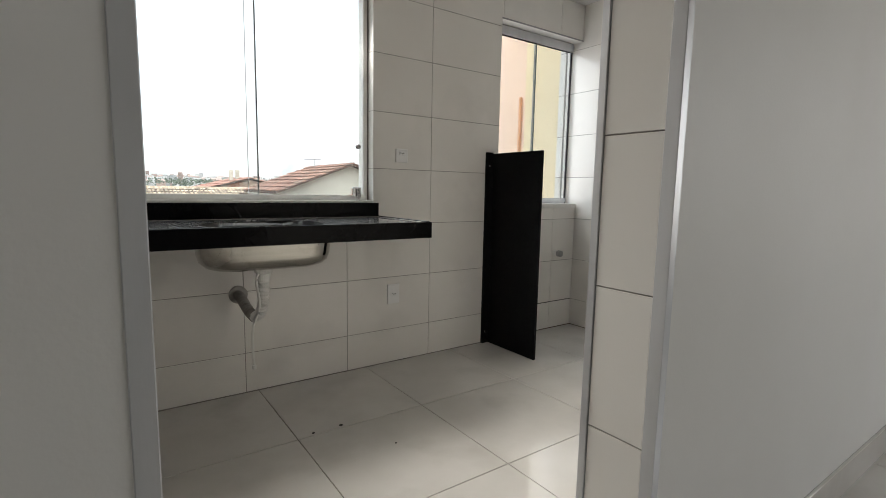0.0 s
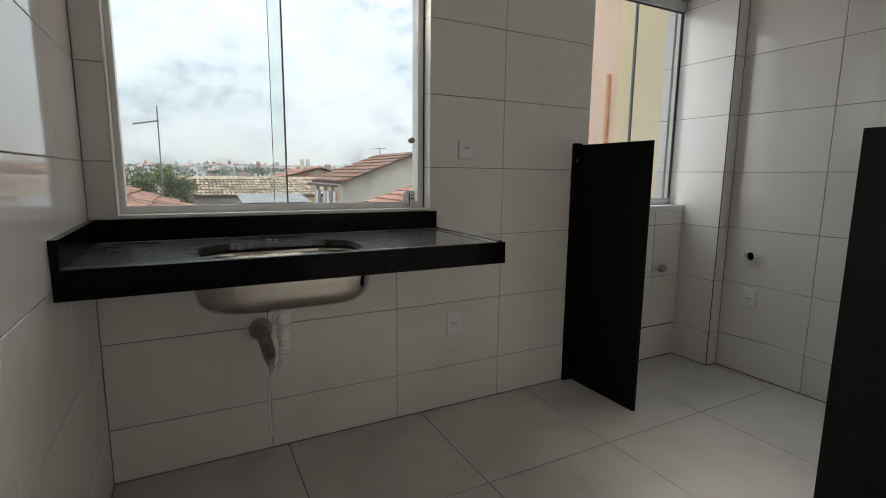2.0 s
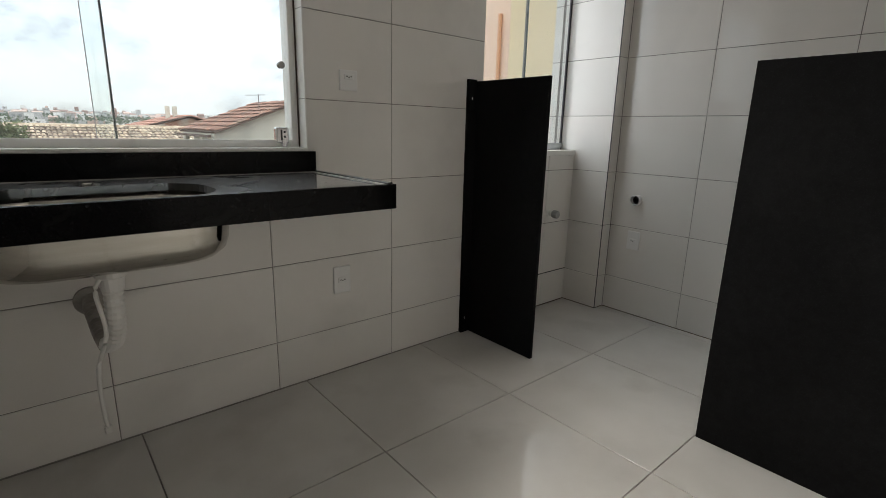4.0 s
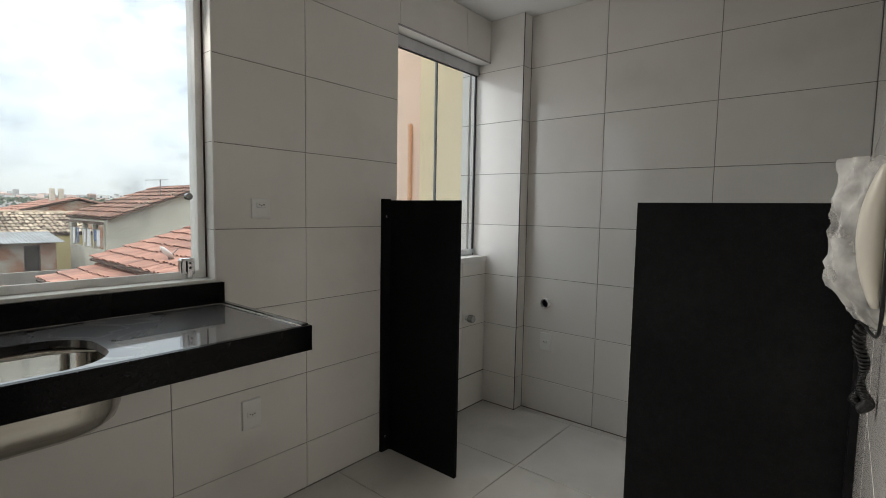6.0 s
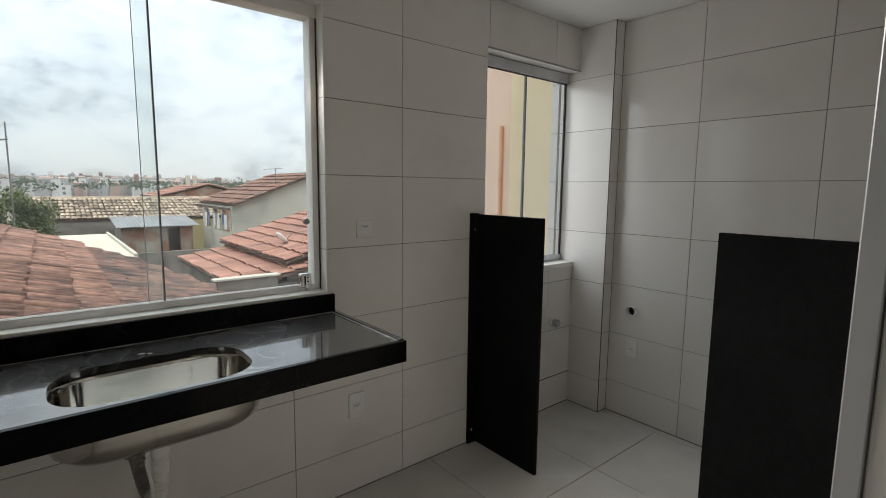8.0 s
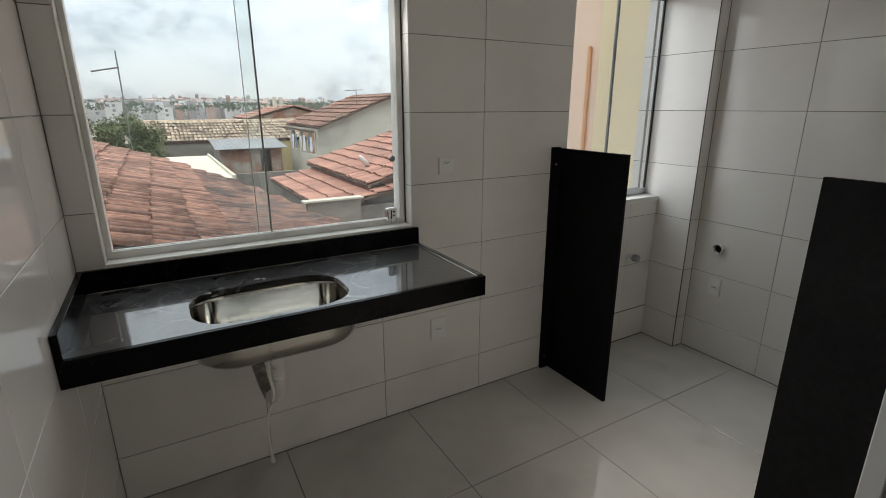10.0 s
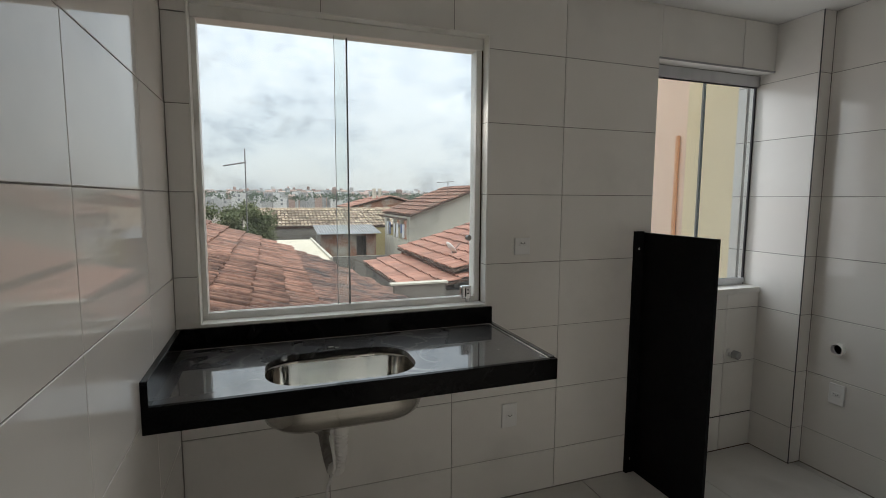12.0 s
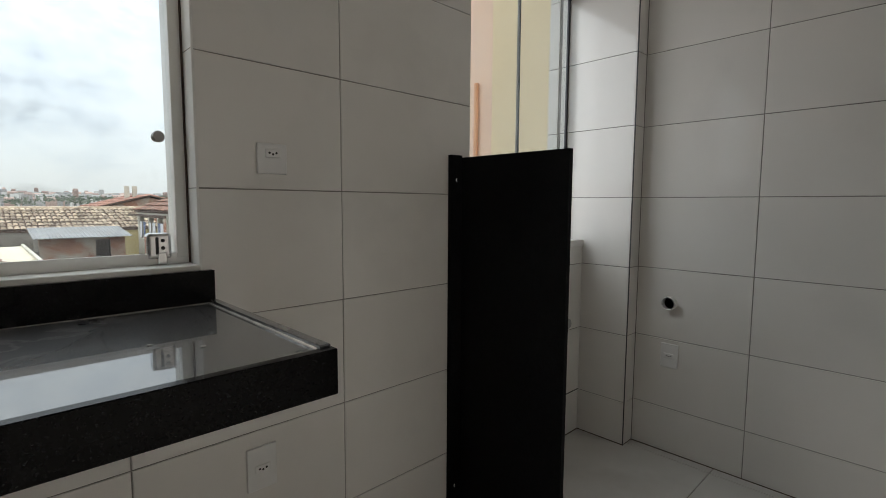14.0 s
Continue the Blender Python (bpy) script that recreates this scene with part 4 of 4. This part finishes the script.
def tiled_roof(parent, corner, down, across, run, span, material, length=0.40, width=0.20, near=0, keep=None, thick=0.05):
    """A roof slope as a part with its tiles laid on it. corner: the top corner; down: unit vector down the slope; across: along the ridge."""
    corner, down, across = Vector(corner), Vector(down).normalized(), Vector(across).normalized()
    up = across.cross(down)
    if up.z < 0:
        up = -up
    bm = bmesh.new()
    nu = max(1, int(span / width))
    nv = max(1, int(run / length))
    cells = [(i, j) for i in range(nu) for j in range(nv) if keep is None or keep(corner + across * ((i + 0.5) * width) + down * ((j + 0.5) * length))]
    deck = bmesh.new()
    for i in range(nu):
        js = [j for a, j in cells if a == i]
        if not js:
            continue
        a = corner + across * (i * width) + down * (min(js) * length)
        b = corner + across * (i * width) + down * ((max(js) + 1) * length)
        v = [deck.verts.new(p + s) for s in (up * 0.0, up * -thick) for p in (a, b, b + across * width, a + across * width)]
        for f in ((0, 1, 2, 3), (7, 6, 5, 4), (0, 4, 5, 1), (1, 5, 6, 2), (2, 6, 7, 3), (3, 7, 4, 0)):
            deck.faces.new([v[q] for q in f])
    slope = part("roof_slope", deck, M_DECK, parent)
    one = tile_mesh(material, length * 1.12, width * 0.86, 0.042) if near else None
    rot = Matrix((-down, across, (-down).cross(across))).transposed()
    if (-down).cross(across).z < 0:
        rot = Matrix((-down, -across, (-down).cross(-across))).transposed()
    rng = random.Random(int(abs(corner.x * 37 + corner.y * 11)))
    pts, faces = [], []
    cells.sort(key=lambda c: (corner + across * (c[0] * width) + down * (c[1] * length)).y)
    for n, (i, j) in enumerate(cells):
        foot = corner + across * ((i + 0.5) * width + rng.uniform(-0.014, 0.014)) + down * ((j + 1) * length + rng.uniform(-0.025, 0.025)) + up * rng.uniform(0.0, 0.014)
        turn = rot @ Matrix.Rotation(rng.uniform(-0.03, 0.03), 3, "Z")
        if n < near:
            ob = new("roof_tile", one)
            ob.matrix_basis = Matrix.Translation(foot) @ turn.to_4x4()
            ob.parent = slope
        else:
            base = len(pts)
            for x, k, lift in ((0.0, 1.0, 0.042), (length * 1.1, 0.9, 0.0)):
                for q in range(6):
                    t = math.pi * q / 5
                    pts.append(foot + turn @ Vector((x, -width * 0.44 * k * math.cos(t), lift + 0.046 * k * math.sin(t))))
            for q in range(5):
                faces.append((base + q, base + q + 1, base + q + 7, base + q + 6))
    if faces:
        me = bpy.data.meshes.new("roof_tiles")
        me.from_pydata(pts, [], faces)
        me.materials.append(material)
        ob = tagged(new("roof_tiles", me), kind="stuff")
        ob.parent = slope
    return slope


# the neighbour's low house with the weathered red roof below the window
red_house = thing("neighbour_house", 0, 6, GROUND, "low neighbouring house with a weathered red clay tile roof", "house", "neighbouring houses")
red_house.location = (0, 0, 0)
KA = 0.345
dn = Vector((1, 0, -KA)).normalized()
boxes("wall", M_CREAMW, red_house, (-2.6, 1.4, 2.55, 10.3, GROUND, -0.1), (1.4, 3.0, 2.55, 8.0, GROUND, -0.65))
tiled_roof(red_house, (-2.9, 2.35, 0.52 + 2.9 * KA - 0.05), dn, (0, 1, 0), 6.6, 9.0, M_RED, 0.40, 0.125, near=300, keep=lambda p: p.x < 1.05 and p.y < 11.2 - max(0.0, p.x) * 0.3)
tiled_roof(red_house, (-2.9, 2.35, 0.52 + 2.9 * KA - 0.09), dn, (0, 1, 0), 6.6, 9.0, M_RED2, 0.36, 0.125,
           keep=lambda p: p.x >= 0.55 and p.y < (10.8 if p.x < 1.6 else 10.8 - (p.x - 1.6) * 2.2))
boxes("fascia", M_CREAMW, red_house, (-2.9, 0.6, 2.3, 2.36, -0.1, 0.14), label="cream fascia board")

# flat cream slab beyond it
flat_house = thing("flat_roofed_house", 1.2, 15, GROUND, "small house with a flat cream roof", "house", "neighbouring houses")
flat_house.location = (0, 0, 0)
boxes("wall", M_GREYW, flat_house, (0.6, 1.9, 11.6, 18.3, GROUND, -0.3))
boxes("roof", M_SLAB, flat_house, (0.5, 1.97, 11.5, 18.4, -0.3, -0.2), bevel=0.01)
boxes("kerb", M_CREAMW, flat_house, (1.9, 1.98, 11.5, 18.4, -0.2, -0.13), bevel=0.01)

# shed with brick wall and dark doorway
shed = thing("brick_shed", 3.4, 18, GROUND, "old brick shed with a grey sheet roof and a dark doorway", "shed")
shed.location = (0, 0, 0)
boxes("wall", M_BRICKY, shed, (2.3, 3.73, 18.0, 18.15, GROUND, 0.0), (4.14, 4.55, 18.0, 18.15, GROUND, 0.0), (3.73, 4.14, 18.0, 18.15, -0.06, 0.0), (3.73, 4.14, 18.0, 18.15, GROUND, -0.9))
boxes("back_wall", M_GREYW, shed, (2.3, 4.55, 19.8, 19.95, GROUND, 0.1), (2.3, 2.45, 18.15, 19.8, GROUND, 0.0), (4.4, 4.55, 18.15, 19.8, GROUND, 0.0))
bm = bmesh.new()
for i in range(24):
    x = 2.15 + i * 0.108
    for dx, dz in ((0.0, 0.0), (0.054, 0.022)):
        v = [bm.verts.new(p) for p in ((x + dx, 17.7, 0.03 + dz), (x + dx + 0.054, 17.7, 0.03 + 0.022 - dz), (x + dx + 0.054, 19.95, 0.30 - dz), (x + dx, 19.95, 0.28 + dz))]
        bm.faces.new(v)
sheet = part("roof_sheet", bm, M_SHEET, shed, "weathered corrugated sheet")
sm = sheet.modifiers.new("sheet", "SOLIDIFY")
sm.thickness = 0.01
boxes("lean_wall", M_GREYW, shed, (1.99, 2.29, 17.9, 18.1, GROUND, -0.35))
boxes("yard_wall", M_GREYW, shed, (2.0, 5.15, 16.4, 16.55, GROUND, -0.72))

# long house with bleached tiles, behind the shed
long_house = thing("neighbour_house", 2.7, 22, GROUND, "long house with a bleached clay tile roof", "house", "neighbouring houses")
long_house.location = (0, 0, 0)
boxes("wall", M_GREYW, long_house, (0.0, 4.4, 20.8, 26, GROUND, 0.1))
boxes("end_wall", surface("ochre_render", (0.46, 0.38, 0.18), (0.54, 0.45, 0.23), 1.0, 0.85, stain=(0.36, 0.30, 0.16)), long_house, (4.4, 6.3, 20.79, 26, GROUND, 0.1))
tiled_roof(long_house, (-0.1, 23.6, 0.88), (0, -1, -0.255), (1, 0, 0), 3.3, 6.6, M_STRAW, 0.42, 0.165)
tiled_roof(long_house, (-0.1, 23.6, 0.88), (0, 1, -0.255), (1, 0, 0), 3.3, 6.6, M_STRAW, 0.42, 0.4)
bm = bmesh.new()
tube(bm, [(-0.15 + 0.4 * i, 23.6, 0.9 + 0.012 * (i % 2)) for i in range(18)], 0.08, 8)
part("ridge", bm, M_STRAW, long_house)
boxes("window_opening", M_DARK, long_house, (4.7, 4.82, 20.78, 20.81, -0.65, -0.2))

# cream house with a brown roof and washing on its balcony
cream_house = thing("neighbour_house", 7, 17, GROUND, "cream rendered house with a brown mossy tile roof and a balcony", "house", "neighbouring houses")
cream_house.location = (0, 0, 0)
bm = bmesh.new()
gable = [(5.2, GROUND), (11.0, GROUND), (11.0, 0.85), (8.15, 1.9), (5.2, 0.80)]
for y in (15.2, 15.35):
    bm.faces.new([bm.verts.new((x, y, z)) for x, z in gable])
vs = list(bm.verts)
for i in range(5):
    bm.faces.new((vs[i], vs[(i + 1) % 5], vs[5 + (i + 1) % 5], vs[5 + i]))
part("gable_wall", bm, M_CREAMW, cream_house)
boxes("west_wall", M_CREAMW, cream_house, (5.2, 5.35, 15.36, 19.2, GROUND, -0.12), (5.2, 5.35, 15.36, 19.2, 0.68, 0.8), (5.2, 5.35, 18.9, 19.2, -0.12, 0.68))
for y in (15.45, 16.5, 17.6):
    boxes("post", M_CREAMW, cream_house, (5.2, 5.34, y, y + 0.12, -0.12, 0.68))
boxes("balcony_back", M_GREYW, cream_house, (6.6, 6.7, 15.36, 19.2, -1.2, 0.9), (5.35, 6.6, 15.36, 19.2, -1.3, -1.2))
tiled_roof(cream_house, (8.15, 14.95, 1.98), (-1, 0, -0.375), (0, 1, 0), 3.45, 4.7, M_BROWN, 0.40, 0.19)
tiled_roof(cream_house, (8.15, 14.95, 1.98), (1, 0, -0.375), (0, 1, 0), 3.2, 4.7, M_BROWN, 0.40, 0.4)
boxes("verge_board", M_WOODD, cream_house, (5.0, 5.06, 14.98, 19.6, 0.68, 0.76))
bm = bmesh.new()
tube(bm, [(7.0, 16.0, 1.5), (7.0, 16.0, 2.15)], 0.015, 6)
tube(bm, [(6.55, 16.0, 2.1), (7.25, 16.0, 2.15)], 0.012, 6)
part("roof_aerial", bm, M_ANT, cream_house)
rng = random.Random(5)
for i, (y, w, h, m) in enumerate(((15.75, 0.3, 0.5, M_CLOTH_W), (16.1, 0.25, 0.35, M_CLOTH_B), (16.75, 0.35, 0.55, M_CLOTH_W), (17.2, 0.25, 0.45, M_CLOTH_W), (17.9, 0.3, 0.5, M_CLOTH_B), (18.35, 0.3, 0.55, M_CLOTH_W))):
    wash = thing("laundry", 5.13, y, 0.5, "piece of washing hung on the balcony to dry", "laundry", "washing on the balcony")
    bm = bmesh.new()
    grid = [[bm.verts.new((0.03 * math.sin(a * 2.3 + i) * b / 4, (a / 5 - 0.5) * w * (1 - 0.08 * b), -h * b / 4)) for a in range(6)] for b in range(5)]
    for b in range(4):
        for a in range(5):
            bm.faces.new((grid[b][a], grid[b][a + 1], grid[b + 1][a + 1], grid[b + 1][a]))
    cl = part("cloth", bm, m, wash)
    cl.modifiers.new("cloth", "SOLIDIFY").thickness = 0.008
bm = bmesh.new()
tube(bm, [(5.13, 15.3, 0.51), (5.13, 17.2, 0.49), (5.13, 19.0, 0.51)], 0.006, 6)
line = tagged(part("clothes_line", bm, M_ANT), "thin clothes line along the balcony", "clothes line")

# orange tiled roofs in two steps, with a dish
orange_house = thing("neighbour_house", 4.5, 10, GROUND, "low house with stepped bright orange tile roofs", "house", "neighbouring houses")
orange_house.location = (0, 0, 0)
tiled_roof(orange_house, (7.6, 7.9, -0.1 + 0.30 * 3.45), (-1, 0, -0.30), (0, 1, 0), 3.6, 5.1, M_ORED, 0.40, 0.2)
tiled_roof(orange_house, (5.0, 7.65, -0.5 + 0.18 * 2.03), (-1, 0, -0.18), (0, 1, 0), 2.06, 5.0, M_ORED, 0.40, 0.2)
boxes("wall", M_GREYW, orange_house, (3.15, 8.0, 9.05, 12.9, GROUND, -0.55))
boxes("upper_wall", M_GREYW, orange_house, (4.3, 8.0, 8.2, 12.9, -0.55, -0.14))
boxes("wall_cap", M_CREAMW, orange_house, (2.62, 3.85, 7.38, 7.58, -0.27, -0.23), bevel=0.005)
boxes("front_wall", M_GREYW, orange_house, (2.7, 3.8, 7.42, 7.54, GROUND, -0.27), (3.8, 8.0, 7.75, 7.9, GROUND, -0.5))
dish = thing("satellite_dish", 4.62, 9.3, 0.06, "small white satellite dish on the orange roof", "dish")
bm = bmesh.new()
rings = []
for r, d in ((0.0, 0.04), (0.07, 0.03), (0.13, 0.008), (0.17, -0.02)):
    rings.append([bm.verts.new((r * math.cos(k * math.tau / 18), d, r * 1.1 * math.sin(k * math.tau / 18))) for k in range(18)] if r else [bm.verts.new((0, d, 0))])
for k in range(18):
    bm.faces.new((rings[0][0], rings[1][k], rings[1][(k + 1) % 18]))
for p, q in zip(rings[1:], rings[2:]):
    for k in range(18):
        bm.faces.new((p[k], p[(k + 1) % 18], q[(k + 1) % 18], q[k]))
bowl2 = part("reflector", bm, M_PLATE, dish, smooth=True)
bowl2.modifiers.new("shell", "SOLIDIFY").thickness = 0.008
bowl2.matrix_basis = pose(0, 0, 0.2, -40, 0, 96)
bm = bmesh.new()
tube(bm, [(0.05, 0, -0.05), (0.05, 0, 0.2)], 0.018, 8)
part("mast", bm, M_ANT, dish)
bm = bmesh.new()
tube(bm, [(0.02, 0.0, 0.08), (0.26, 0.03, 0.30)], 0.01, 6)
part("feed_arm", bm, M_ANT, dish)

# green house with an overhanging gable
green_house = thing("neighbour_house", -5, 13, GROUND, "pale green house with an overhanging bleached tile roof", "house", "neighbouring houses")
green_house.location = (0, 0, 0)
bm = bmesh.new()
gable = [(11.1, GROUND), (14.7, GROUND), (14.7, 1.6), (13.2, 2.22), (11.1, 1.6)]
for x in (-7.0, -2.75):
    bm.faces.new([bm.verts.new((x, y, z)) for y, z in gable])
vs = list(bm.verts)
for i in range(5):
    bm.faces.new((vs[i], vs[(i + 1) % 5], vs[5 + (i + 1) % 5], vs[5 + i]))
part("wall", bm, M_GREENW, green_house)
tiled_roof(green_house, (-7.2, 13.2, 2.36), (0, -1, -0.31), (1, 0, 0), 2.7, 4.7, M_STRAW, 0.42, 0.14)
tiled_roof(green_house, (-7.2, 13.2, 2.36), (0, 1, -0.41), (1, 0, 0), 2.1, 4.9, M_BROWN, 0.42, 0.2, thick=0.09)
boxes("beam_end", M_WOODD, green_house, (-2.75, -2.5, 14.3, 14.7, 1.35, 1.58), bevel=0.03)
block = thing("flat_roofed_house", -2.8, 17, GROUND, "plain grey rendered block behind the green house", "house", "neighbouring houses")
block.location = (0, 0, 0)
boxes("wall", M_CREAMW, block, (-3.4, -2.25, 16.0, 19.0, GROUND, 1.45))
boxes("roof", M_GREYW, block, (-3.45, -2.2, 15.95, 19.05, 1.45, 1.52))

# brick gabled house farther off
far_house = thing("neighbour_house", 8.5, 36, GROUND, "brick gabled house with an orange tile roof, some way off", "house", "neighbouring houses")
far_house.location = (0, 0, 0)
bm = bmesh.new()
gable = [(6.4, GROUND), (12.2, GROUND), (12.2, 0.75), (9.3, 1.5), (6.4, 0.75)]
for y in (35.2, 41.0):
    bm.faces.new([bm.verts.new((x, y, z)) for x, z in gable])
vs = list(bm.verts)
for i in range(5):
    bm.faces.new((vs[i], vs[(i + 1) % 5], vs[5 + (i + 1) % 5], vs[5 + i]))
part("wall", bm, M_BRICKY, far_house)
tiled_roof(far_house, (9.3, 34.9, 1.64), (-1, 0, -0.265), (0, 1, 0), 3.6, 6.3, M_ORED, 0.5, 0.35)
tiled_roof(far_house, (9.3, 34.9, 1.64), (1, 0, -0.265), (0, 1, 0), 3.3, 6.3, M_ORED, 0.5, 0.35)
for x in (8.3, 8.75):
    boxes("chimney", M_CREAMW, far_house, (x, x + 0.25, 37.0, 37.3, 1.0, 2.25))

# tall aerial
aerial = thing("tv_aerial", -0.24, 13.0, GROUND, "thin television aerial on a tall pole", "aerial")
bm = bmesh.new()
tube(bm, [(0, 0, 0), (0, 0, 7.36)], 0.016, 8)
part("pole", bm, M_ANT, aerial)
bm = bmesh.new()
tube(bm, [(0.03, 0, 6.98), (-0.56, -0.1, 6.86)], 0.022, 6)
part("boom", bm, M_ANT, aerial)
for i in range(7):
    bm = bmesh.new()
    c = Vector((-0.03, 0, 6.97)).lerp(Vector((-0.55, -0.1, 6.86)), i / 6)
    tube(bm, [c + Vector((0.0, -0.16, 0)), c + Vector((0.0, 0.16, 0))], 0.007, 5)
    part("element", bm, M_ANT, aerial)

# tree with an uneven crown
tree = thing("tree", -0.95, 15.2, GROUND, "dense dark green tree between the roofs", "tree")
bm = bmesh.new()
tube(bm, smooth_path([(0, 0, 0), (0.05, 0.03, 2.2), (-0.05, 0.0, 4.0), (0.02, 0, 5.3)], 5), [0.16 - 0.006 * i for i in range(16)], 10)
trunk = part("trunk", bm, M_BARK, tree)
rng = random.Random(11)
clumps = []
for i in range(40):
    a, r = rng.uniform(0, math.tau), rng.uniform(0.15, 1.0) ** 0.6
    clumps.append((Vector((1.2 * r * math.cos(a), 0.95 * r * math.sin(a), rng.uniform(4.4, 5.85 - 0.45 * r))), rng.uniform(0.26, 0.5)))
for c, s in clumps[:12]:
    bm = bmesh.new()
    tube(bm, smooth_path([(0, 0, 3.4 + rng.uniform(0, 0.8)), c * 0.5 + Vector((0, 0, 2.3)), c], 4), [0.05, 0.045, 0.04, 0.034, 0.028, 0.022, 0.016, 0.012, 0.008], 6)
    part("limb", bm, M_BARK, tree)
pts, faces = [], []
for c, s in clumps:
    for k in range(620):
        d = Vector((rng.gauss(0, 1), rng.gauss(0, 1), rng.gauss(0, 0.8)))
        p = c + d.normalized() * s * rng.uniform(0.25, 1.0)
        a = Vector((rng.gauss(0, 1), rng.gauss(0, 1), rng.gauss(0, 1))).normalized()
        b = a.cross(Vector((rng.gauss(0, 1), rng.gauss(0, 1), rng.gauss(0, 1)))).normalized()
        h = rng.uniform(0.028, 0.052)
        n = len(pts)
        pts += [p - a * h, p + b * h * 0.55, p + a * h, p - b * h * 0.55]
        faces.append((n, n + 1, n + 2, n + 3))
me = bpy.data.meshes.new("crown")
me.from_pydata(pts, [], faces)
me.materials.append(M_LEAF)
crown = tagged(new("crown", me), kind="stuff")
crown.parent = tree

# the town in the distance: blocks, roofs and tree clumps on rising ground
rng = random.Random(3)
pts, faces = [], []
pts2, faces2 = [], []
pts3, faces3 = [], []


def block_into(p, f, x0, x1, y0, y1, z0, z1, pitch=0.0):
    n = len(p)
    p += [(x, y, z) for z in (z0, z1) for x, y in ((x0, y0), (x1, y0), (x1, y1), (x0, y1))]
    f += [(n, n + 1, n + 5, n + 4), (n + 1, n + 2, n + 6, n + 5), (n + 2, n + 3, n + 7, n + 6), (n + 3, n, n + 4, n + 7)]
    if pitch:
        m = len(p)
        p += [(x0, (y0 + y1) / 2, z1 + pitch), (x1, (y0 + y1) / 2, z1 + pitch)]
        f += [(n + 4, n + 5, m + 1, m), (n + 6, n + 7, m, m + 1), (n + 5, n + 6, m + 1), (n + 7, n + 4, m)]
    else:
        f.append((n + 4, n + 5, n + 6, n + 7))


for i in range(3800):
    y = 185 + 430 * rng.random() ** 0.75
    x = rng.uniform(-0.55, 0.75) * (y + 10)
    rise = -0.4 + 0.0155 * y + 0.0035 * y * math.sin(x / y * 7 + 1.0)
    w = rng.uniform(2.2, 4.8)
    top = rise + rng.uniform(-3.0, 0.3) * (0.3 + y / 420)
    if y > 190 and rng.random() < 0.10:
        top += rng.uniform(0.8, 3.4)
        w *= 0.7
    if rng.random() < 0.22:
        block_into(pts2, faces2, x, x + w, y, y + w * 0.9, GROUND, top, rng.uniform(0.4, 0.9))
    else:
        block_into(pts, faces, x, x + w, y, y + w * 0.9, GROUND, top)
        for k in range(int(w / 1.6)):                      # dark window bands
            for s in range(2):
                if rng.random() < 0.4:
                    block_into(pts3, faces3, x + 0.5 + k * 1.6, x + 1.3 + k * 1.6, y - 0.05, y, top - 1.4 - s * 1.5, top - 0.6 - s * 1.5)
for nm, p, f, m, lab in (("distant_buildings", pts, faces, M_CITYA, "pale low buildings of the distant town"), ("distant_roofs", pts2, faces2, M_CITYB, "tiled houses of the distant town"),
                         ("distant_windows", pts3, faces3, M_FARWIN, "dark windows of the distant town")):
    me = bpy.data.meshes.new(nm)
    me.from_pydata(p, [], f)
    me.materials.append(m)
    tagged(new(nm, me), lab, "town", kind="stuff")
pts, faces = [], []
for i in range(560):
    y = rng.uniform(170, 450)
    x = rng.uniform(-0.55, 0.75) * (y + 10)
    z = -0.3 + 0.0150 * y + rng.uniform(-1.8, 0.15)
    for k in range(40):
        c = Vector((x + rng.gauss(0, 1.8), y + rng.gauss(0, 1.2), z + rng.gauss(0, 0.45)))
        n, s = len(pts), rng.uniform(0.2, 0.5)
        a = Vector((rng.gauss(0, 1), rng.gauss(0, 0.4), rng.gauss(0, 1))).normalized()
        b = a.cross(Vector((0, 1, 0.2))).normalized()
        pts += [c - a * s, c + b * s * 0.8, c + a * s, c - b * s * 0.8]
        faces.append((n, n + 1, n + 2, n + 3))
me = bpy.data.meshes.new("distant_trees")
me.from_pydata(pts, [], faces)
me.materials.append(M_FARTREE)
tagged(new("distant_trees", me), "dark tree clumps among the distant houses", "trees", kind="stuff")

lay_all()
